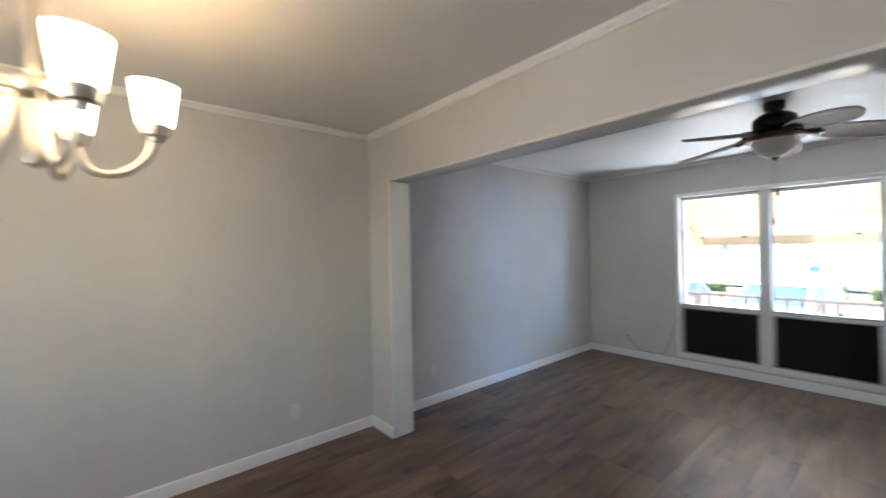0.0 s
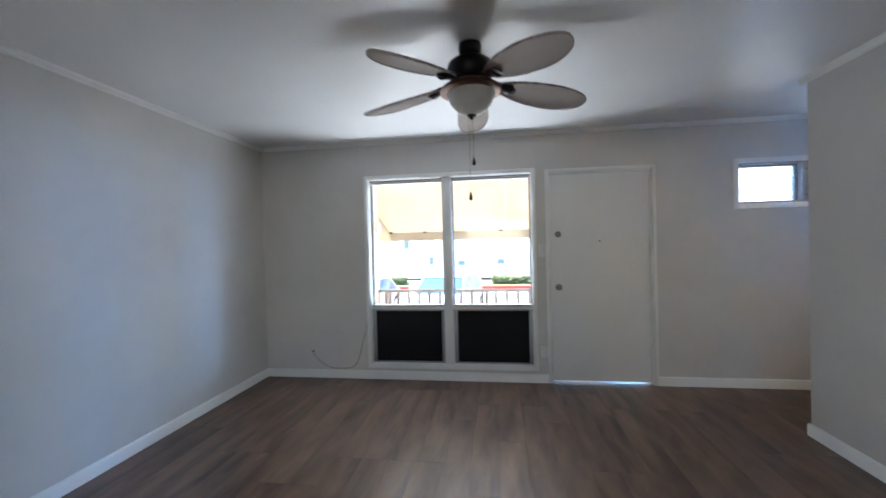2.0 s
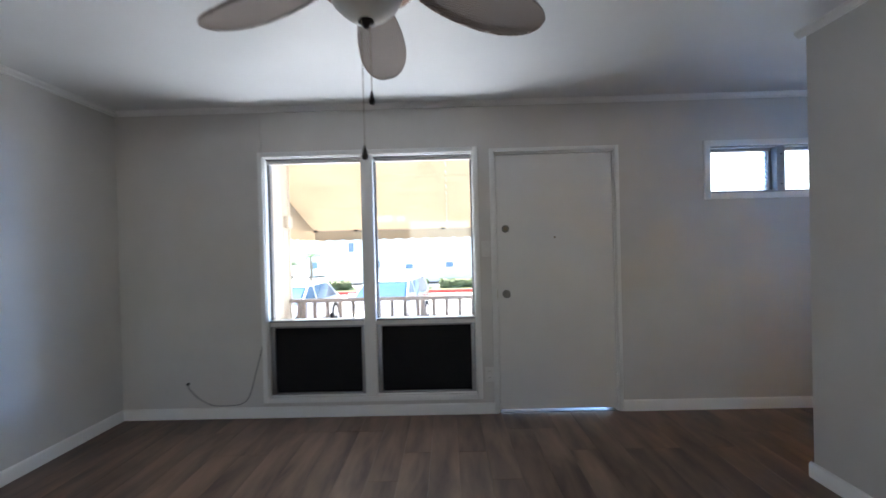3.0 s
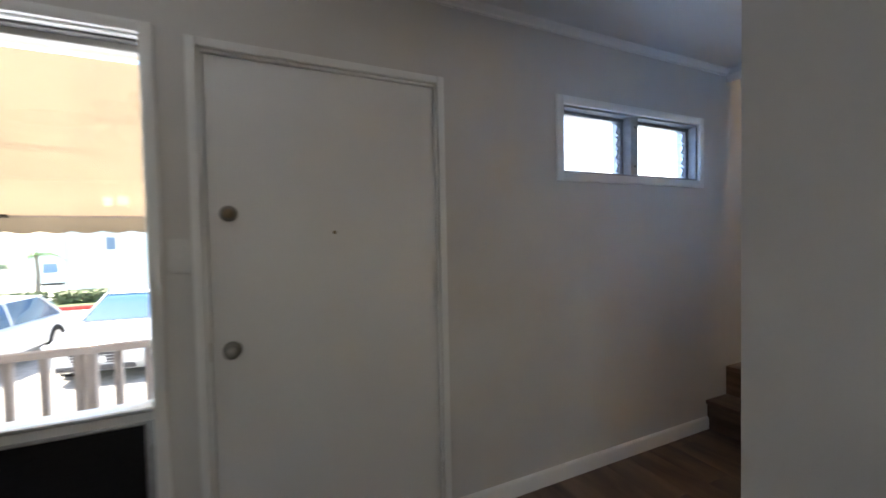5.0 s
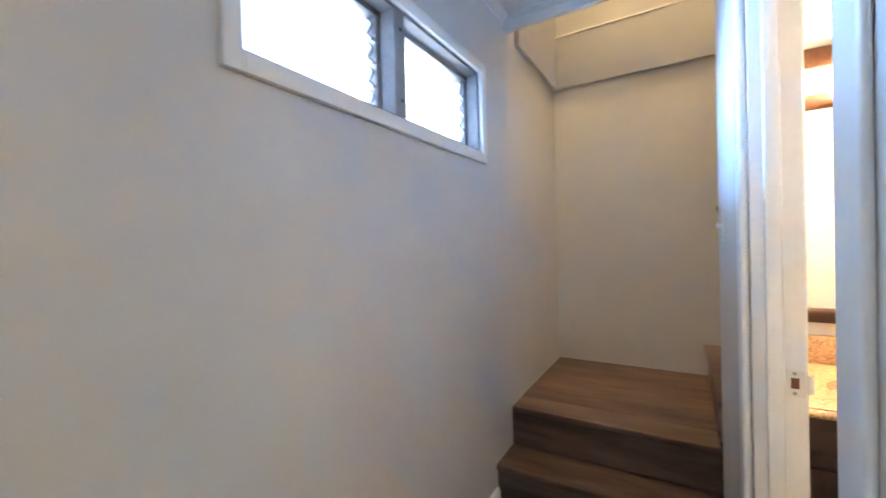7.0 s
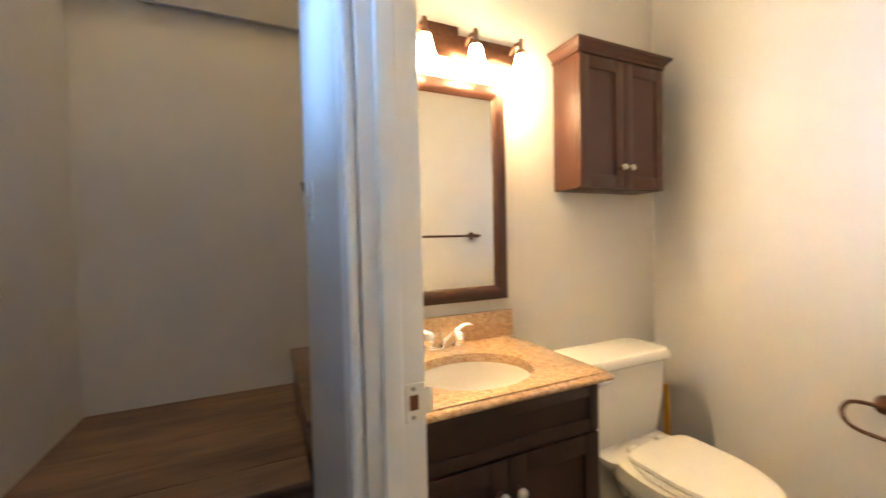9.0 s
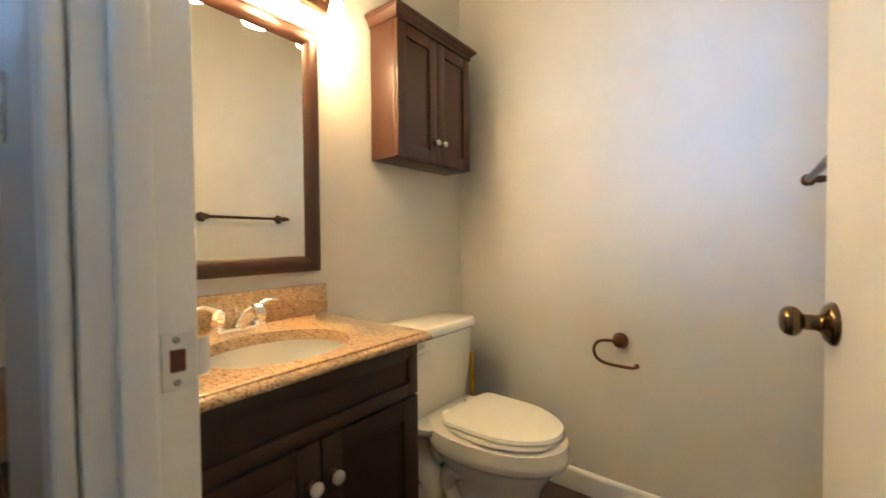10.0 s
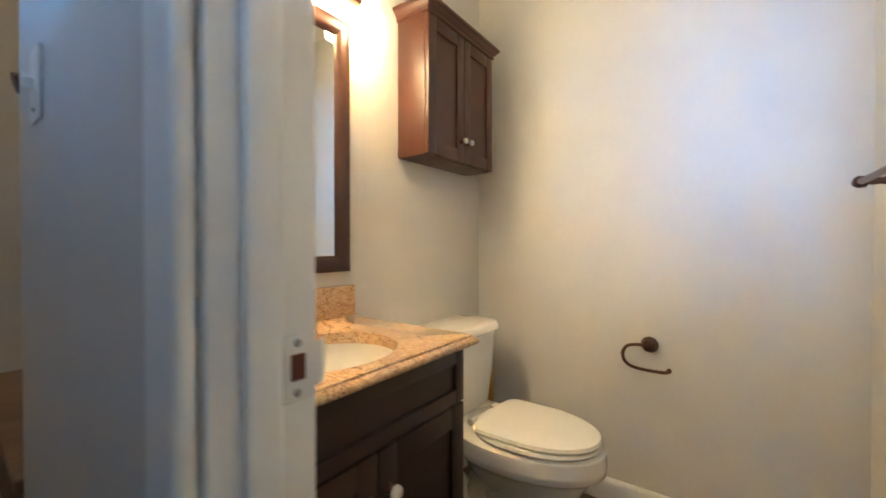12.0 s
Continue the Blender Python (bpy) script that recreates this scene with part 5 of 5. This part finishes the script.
def car(at, turn, paintm, label, tall, length=4.4, width=1.8):
    """A parked car: lofted body, glass house, wheels, front details. Local +x is the front."""
    c = thing("car", at, label, "car", "parked cars", turn)
    hl, hw = length / 2, width / 2
    belt, roof = (1.03, 1.52) if tall else (0.92, 1.43)

    def section(x, half, z0, z1, r=0.12):
        return [(x, -half + r, z0), (x, half - r, z0), (x, half, z0 + r), (x, half * 1.0, (z0 + z1) / 2), (x, half * 0.97, z1 - r * 0.6), (x, half * 0.85, z1), (x, -half * 0.85, z1), (x, -half * 0.97, z1 - r * 0.6), (x, -half, (z0 + z1) / 2), (x, -half, z0 + r)]

    prof = [(-hl, 0.80, 0.42, belt - 0.22), (-hl + 0.10, 0.93, 0.28, belt - 0.05), (-hl + 0.5, 0.99, 0.22, belt), (-0.5, 1.0, 0.2, belt), (0.6, 1.0, 0.2, belt), (hl - 1.15, 0.99, 0.21, belt - 0.03), (hl - 0.5, 0.96, 0.22, belt - 0.12), (hl - 0.14, 0.90, 0.25, belt - 0.24), (hl, 0.76, 0.36, belt - 0.38)]
    part("body", loft([section(x, hw * w, a, b) for x, w, a, b in prof]), paintm, c, "", 35)
    x_ws, x_rf, x_rr, x_bk = hl - 1.15, hl - 1.95, -hl + (0.35 if tall else 1.0), -hl + (0.12 if tall else 0.4)
    rings = []
    for z, f, b, w in ((belt - 0.02, x_ws, x_bk, 0.90), (belt + (roof - belt) * 0.5, (x_ws + x_rf) / 2, (x_bk + x_rr) / 2, 0.83), (roof - 0.06, x_rf + 0.06, x_rr - 0.05, 0.76)):
        rings.append([(f, -hw * w * 0.9, z), (f, hw * w * 0.9, z), (f - 0.15, hw * w, z), (b + 0.15, hw * w, z), (b, hw * w * 0.9, z), (b, -hw * w * 0.9, z), (b + 0.15, -hw * w, z), (f - 0.15, -hw * w, z)])
    part("glass_house", loft(rings), CARG, c, "tinted car windows", 35)
    z = roof - 0.06
    top = [(x_rf + 0.08, x_rr - 0.07, 0.78, z), (x_rf + 0.02, x_rr, 0.77, z + 0.03), (x_rf - 0.15, x_rr + 0.2, 0.6, roof)]
    part("roof", loft([[(f, -hw * w * 0.9, zz), (f, hw * w * 0.9, zz), (f - 0.2, hw * w, zz), (b + 0.2, hw * w, zz), (b, hw * w * 0.9, zz), (b, -hw * w * 0.9, zz), (b + 0.2, -hw * w, zz), (f - 0.2, -hw * w, zz)] for f, b, w, zz in top]), paintm, c, "", 35)
    for s in (-1, 1):
        for f0, f1 in ((x_ws, x_rf + 0.06), (-0.05, -0.05), (x_bk, x_rr - 0.05)):
            part("pillar", tube([(f0 - (0.08 if f0 > 0.5 else -0.08 if f0 < -0.5 else 0), s * hw * 0.895, belt - 0.03), (f1 - (0.08 if f0 > 0.5 else -0.08 if f0 < -0.5 else 0), s * hw * 0.755, roof - 0.045)], 0.035, 8), paintm, c)
        part("door_mirror", loft([[(x_ws - 0.25 + dx, s * (hw * 0.9 + dy), belt + 0.08 + dz) for dx, dz in ((-0.04, -0.07), (0.04, -0.07), (0.05, 0.0), (0.03, 0.07), (-0.04, 0.06))] for dy in (0.02, 0.22)]), paintm, c, "", 35)
        part("headlight", loft([[(hl - 0.10 - dx, s * y, z) for y, z in ((hw * 0.50, belt - 0.42), (hw * 0.86, belt - 0.34), (hw * 0.90, belt - 0.25), (hw * 0.55, belt - 0.32))] for dx in (0.12, -0.03)]), LIGHTC, c, "clear headlight", 35)
        for wx in (hl - 0.88, -hl + 0.85):
            w = part("wheel", lathe([(0.0, -0.10), (0.18, -0.10), (0.19, -0.07), (0.19, 0.07), (0.18, 0.10), (0, 0.10)], 28, (wx, s * (hw - 0.09), 0.33), (0, 1, 0)), RIMM, c, "alloy wheel", 40)
            part("tyre", lathe([(0.205, -0.10), (0.30, -0.105), (0.33, -0.07), (0.33, 0.07), (0.30, 0.105), (0.205, 0.10), (0.195, 0.0), (0.205, -0.10)], 28, (wx, s * (hw - 0.09), 0.33), (0, 1, 0)), TYRE, w, "black tyre", 40)
    g = part("grille", loft([[(hl - 0.12 + dx, y, z) for y, z in ((-0.42, belt - 0.36), (0.42, belt - 0.36), (0.34, belt - 0.60), (-0.34, belt - 0.60))] for dx in (0.0, 0.135)]), GRILLE, c, "dark mesh grille", 20)
    for k in range(4):
        part("grille_bar", box((hl + 0.012, -0.38, belt - 0.575 + 0.055 * k), (hl + 0.022, 0.38, belt - 0.565 + 0.055 * k), 0.003), RIMM, g)
    part("badge", lathe([(0, 0), (0.06, 0), (0.055, 0.012), (0, 0.014)], 20, (hl + 0.018, 0, belt - 0.45), (1, 0, 0)), RIMM, g, "plain oval badge", 50)
    part("lower_intake", box((hl - 0.1, -0.6, 0.30), (hl + 0.012, 0.6, 0.40), 0.02), GRILLE, c)
    part("number_plate", box((hl + 0.013, -0.16, 0.44), (hl + 0.022, 0.16, 0.55), 0.004), PLATE, c, "pale number plate")
    return c


car((0.72, 9.4, GROUND_Z), -99, CARS, "silver sport utility car parked nose to the porch", True, 4.4, 1.85)
car((-2.45, 9.4, GROUND_Z), -95, CARW, "white saloon car parked nose to the porch", False, 4.5, 1.8)
car((-6.0, 9.4, GROUND_Z), -90, CARW, "white family car parked further along", True, 4.3, 1.8)

kerb = thing("kerb", (0, 18.3, GROUND_Z), "red painted concrete kerb by the hedge", "kerb", kind="structure")
part("stone", box((-30, -0.1, 0), (30, 0.1, 0.16), 0.02), KERBRED, kerb)
setting("lawn", box((-40, 18.4, GROUND_Z), (40, 21.2, GROUND_Z + 0.12), 0.0), LEAF, "green strip behind the kerb", "lawn")


def leaf_clump(count, spread, size, seed, shape="box"):
    rnd = random.Random(seed)
    vs, fs = [], []
    for _ in range(count):
        if shape == "box":
            c = Vector((rnd.uniform(-1, 1) * spread[0], rnd.uniform(-1, 1) * spread[1], rnd.uniform(0, 1) ** 0.7 * spread[2]))
        else:
            h, a = rnd.random() ** 1.3, rnd.uniform(0, 2 * math.pi)
            tier = 0.62 + 0.38 * math.cos(h * 2 * math.pi * 11 + a * 0.5)
            r = spread[0] * (1 - h) * rnd.random() ** 0.35 * tier
            c = Vector((r * math.cos(a), r * math.sin(a), h * spread[2] - 0.12 * r))
        d = Vector((rnd.gauss(0, 1), rnd.gauss(0, 1), rnd.gauss(0, 0.6))).normalized()
        e = d.orthogonal().normalized()
        s = size * rnd.uniform(0.6, 1.3)
        i = len(vs)
        vs += [c - d * s, c + e * s * 0.45, c + d * s, c - e * s * 0.45]
        fs.append((i, i + 1, i + 2, i + 3))
    return vs, fs


def foliage(name, parent, material, *args, **kw):
    vs, fs = leaf_clump(*args, **kw)
    me = bpy.data.meshes.new(name)
    me.from_pydata([tuple(v) for v in vs], [], fs)
    me.materials.append(material)
    ob = new(name, me)
    ob.parent = parent
    return ob


for k, (x, ln) in enumerate(((-12.5, 1.6), (-9.2, 1.2), (-6.2, 1.0), (-4.0, 0.8), (0.5, 0.9), (3.2, 1.1), (6.5, 1.3))):
    h = thing("hedge", (x, 19.8, GROUND_Z + 0.12), "low clipped green hedge behind the kerb", "hedge", "hedges")
    foliage("leaves", h, LEAF, 2200, (ln, 0.45, 0.50), 0.09, 20 + k)
    for q in range(5):
        part("stem", tube([(-ln * 0.8 + q * ln * 0.4, 0, 0), (-ln * 0.8 + q * ln * 0.4 + 0.05, 0.05, 0.45)], 0.02, 6), BARK, h)
con = thing("conifer_tree", (-9.6, 21.0, GROUND_Z), "tall dark green tiered conifer beyond the yard", "tree")
part("trunk", tube([(0, 0, 0), (0.03, 0, 3), (0, 0, 8.4)], [0.22, 0.15, 0.03], 10), BARK, con)
for k in range(26):
    z, a = 1.4 + 0.26 * k, k * 2.4
    r = 2.1 * (1 - k / 28)
    part("limb", tube([(0, 0, z), (r * 0.6 * math.cos(a), r * 0.6 * math.sin(a), z + 0.1), (r * math.cos(a), r * math.sin(a), z - 0.05)], [0.05, 0.03, 0.01], 6), BARK, con)
cr = foliage("crown", con, NEEDLE, 9000, (2.5, 2.5, 7.6), 0.20, 7, shape="cone")
cr.location = (0, 0, 1.1)
def palm_tree(x, y, tall, reach, seed, label):
    """A thin leaning trunk and drooping feathered fronds."""
    palm = thing("palm_tree", (x, y, GROUND_Z), label, "tree", "palms")
    part("trunk", tube(curve([(0, 0, 0), (0.08, 0, tall * 0.5), (0.04, 0, tall)], 6), [0.11 - 0.004 * i for i in range(13)], 10), PALMBARK, palm)
    rnd_p = random.Random(seed)
    for k in range(17):
        a = k * 2.4 + rnd_p.uniform(-0.3, 0.3)
        ln = reach * rnd_p.uniform(0.75, 1.15)
        lift = rnd_p.uniform(0.35, 1.15)
        bm = bmesh.new()
        spine = [Vector((0.04 + r * math.cos(a), r * math.sin(a), tall + lift * r - 0.85 * r * r / reach)) for r in np.linspace(0, ln, 12)]
        side = Vector((-math.sin(a), math.cos(a), 0))
        for i in range(1, 12):
            for s in (-1, 1):
                p, q = spine[i - 1], spine[i]
                w = 0.32 * reach * math.sin(math.pi * (i + 1) / 13.5)
                o = side * s * w + (q - p) * 0.8 + Vector((0, 0, -0.35 * w))
                bm.faces.new([bm.verts.new(v) for v in (p, p.lerp(q, 0.5), p.lerp(q, 0.3) + o)])
        part("frond", bm, PALMLEAF, palm, "", None)


palm_tree(-7.7, 22.0, 1.50, 1.05, 3, "small palm with drooping fronds beyond the hedge")
palm_tree(-6.55, 22.6, 2.10, 1.05, 4, "slightly taller palm with drooping fronds beyond the hedge")


def building(at, w, d, h, windows, doors, label):
    b = thing("apartment_building", at, label, "building", "buildings")
    part("wall", box((-w / 2, 0, 0), (w / 2, d, h), 0.02), STUCCO, b)
    part("roof", box((-w / 2 - 0.4, -0.4, h), (w / 2 + 0.4, d + 0.4, h + 0.25), 0.03), STUCCO, b)
    part("floor_band", box((-w / 2 - 0.01, -0.05, h * 0.5 - 0.1), (w / 2 + 0.01, 0.0, h * 0.5 + 0.1), 0.01), STUCCO, b)
    for x, z, ww, hh in windows:
        f = part("window", box((x - ww / 2 - 0.05, -0.05, z - 0.05), (x + ww / 2 + 0.05, -0.001, z + hh + 0.05), 0.01), PLATE, b)
        part("pane", box((x - ww / 2, -0.062, z), (x + ww / 2, -0.052, z + hh)), FARGLASS, f)
    for x, ww, hh in doors:
        f = part("door", box((x - ww / 2 - 0.07, -0.06, 0), (x + ww / 2 + 0.07, -0.001, hh + 0.07), 0.01), PLATE, b)
        part("leaf", box((x - ww / 2, -0.075, 0.02), (x + ww / 2, -0.061, hh)), PLATE, f)
    return b


building((3.6, 24.0, GROUND_Z + 0.1), 19.3, 9, 8.0, [(-7.73, 2.2, 0.36, 0.64), (-3.7, 0.95, 0.5, 0.32), (-5.9, 1.05, 0.3, 0.5), (-0.9, 1.0, 0.5, 0.35), (2.6, 1.2, 1.0, 0.9), (5.6, 1.2, 1.0, 0.9), (-6.4, 5.0, 1.0, 1.1), (-3.2, 5.0, 1.0, 1.1), (0.2, 5.0, 1.0, 1.1), (3.6, 5.0, 1.0, 1.1)], [(-7.4, 0.75, 1.7), (-1.9, 0.95, 2.05), (4.1, 0.95, 2.05)], "pale two-storey apartment building across the yard")
building((-8.4, 32.0, GROUND_Z + 0.1), 4.6, 6, 1.9, [(-1.2, 0.7, 0.7, 0.6), (0.8, 0.7, 0.7, 0.6)], [], "low pale outbuilding further back")
# neighbour's wall beyond the small high window
nb = thing("neighbour_wall", (8.3, 2.0, GROUND_Z), "pale boarded end wall of the next unit", "building")
part("wall", box((0, -1.84, 0), (0.2, 1.2, 5.2), 0.01), STUCCO, nb)
for k in range(8):
    part("board", box((-0.02, -1.84 + 0.38 * k + 0.005, 0), (-0.001, -1.84 + 0.38 * (k + 1) - 0.005, 5.2), 0.004), STUCCO, nb)

# ---- floor pieces: vinyl planks along y, tiles in the bathroom ----
rnd = random.Random(5)
fl_root = bpy.data.objects["floor"]
PW, PL = 0.178, 1.22
mesh_cache = {}


def piece(name, x0, x1, y0, y1, z0, z1, material, parent, bev):
    key = (name, round(x1 - x0, 4), round(y1 - y0, 4))
    if key not in mesh_cache:
        hx, hy = (x1 - x0) / 2, (y1 - y0) / 2
        b = bev
        bm = loft([[(-hx, -hy, z0 - z1), (hx, -hy, z0 - z1), (hx, hy, z0 - z1), (-hx, hy, z0 - z1)], [(-hx, -hy, -b), (hx, -hy, -b), (hx, hy, -b), (-hx, hy, -b)], [(-hx + b, -hy + b, 0), (hx - b, -hy + b, 0), (hx - b, hy - b, 0), (-hx + b, hy - b, 0)]])
        mesh_cache[key] = finish(name, bm, material)
    ob = new(name, mesh_cache[key])
    ob.location = ((x0 + x1) / 2, (y0 + y1) / 2, z1)
    ob.parent = parent
    return ob


def lay(x_from, x_to, y_from, y_to):
    x = x_from
    while x < x_to - 0.01:
        xe = min(x + PW, x_to)
        y = y_from - rnd.choice((0.0, 0.305, 0.61, 0.915))
        while y < y_to - 0.005:
            a, b = max(y, y_from), min(y + PL, y_to)
            if b - a > 0.02:
                piece("plank", x + 0.0003, xe - 0.0003, a + 0.0003, b - 0.0003, -0.008, 0.0, PLANK, fl_root, 0.0009)
            y += PL
        x = xe


lay(0.0, PART_X0, BACK_Y, OPEN_Y0)
lay(0.0, 4.45, OPEN_Y0, 0.0)
lay(4.45, PART_X0, OPEN_Y0, 0.0)
lay(PART_X0, 5.945, HALL_Y0 + 0.03, 0.0)
TS = 0.305
y = BATH_Y
bt = setting("floor_bathroom", box((PART_X1, BATH_Y, -0.008), (BATH_X, HALL_Y0 + 0.03, 0.002)), GROUT, "brown tiled bathroom floor", "floor")
while y < HALL_Y0 + 0.02:
    x = PART_X1
    while x < BATH_X - 0.01:
        piece("tile", x + 0.0015, min(x + TS, BATH_X) - 0.0015, y + 0.0015, min(y + TS, HALL_Y0 + 0.03) - 0.0015, 0.0, 0.005, TILE, bt, 0.001)
        x += TS
    y += TS
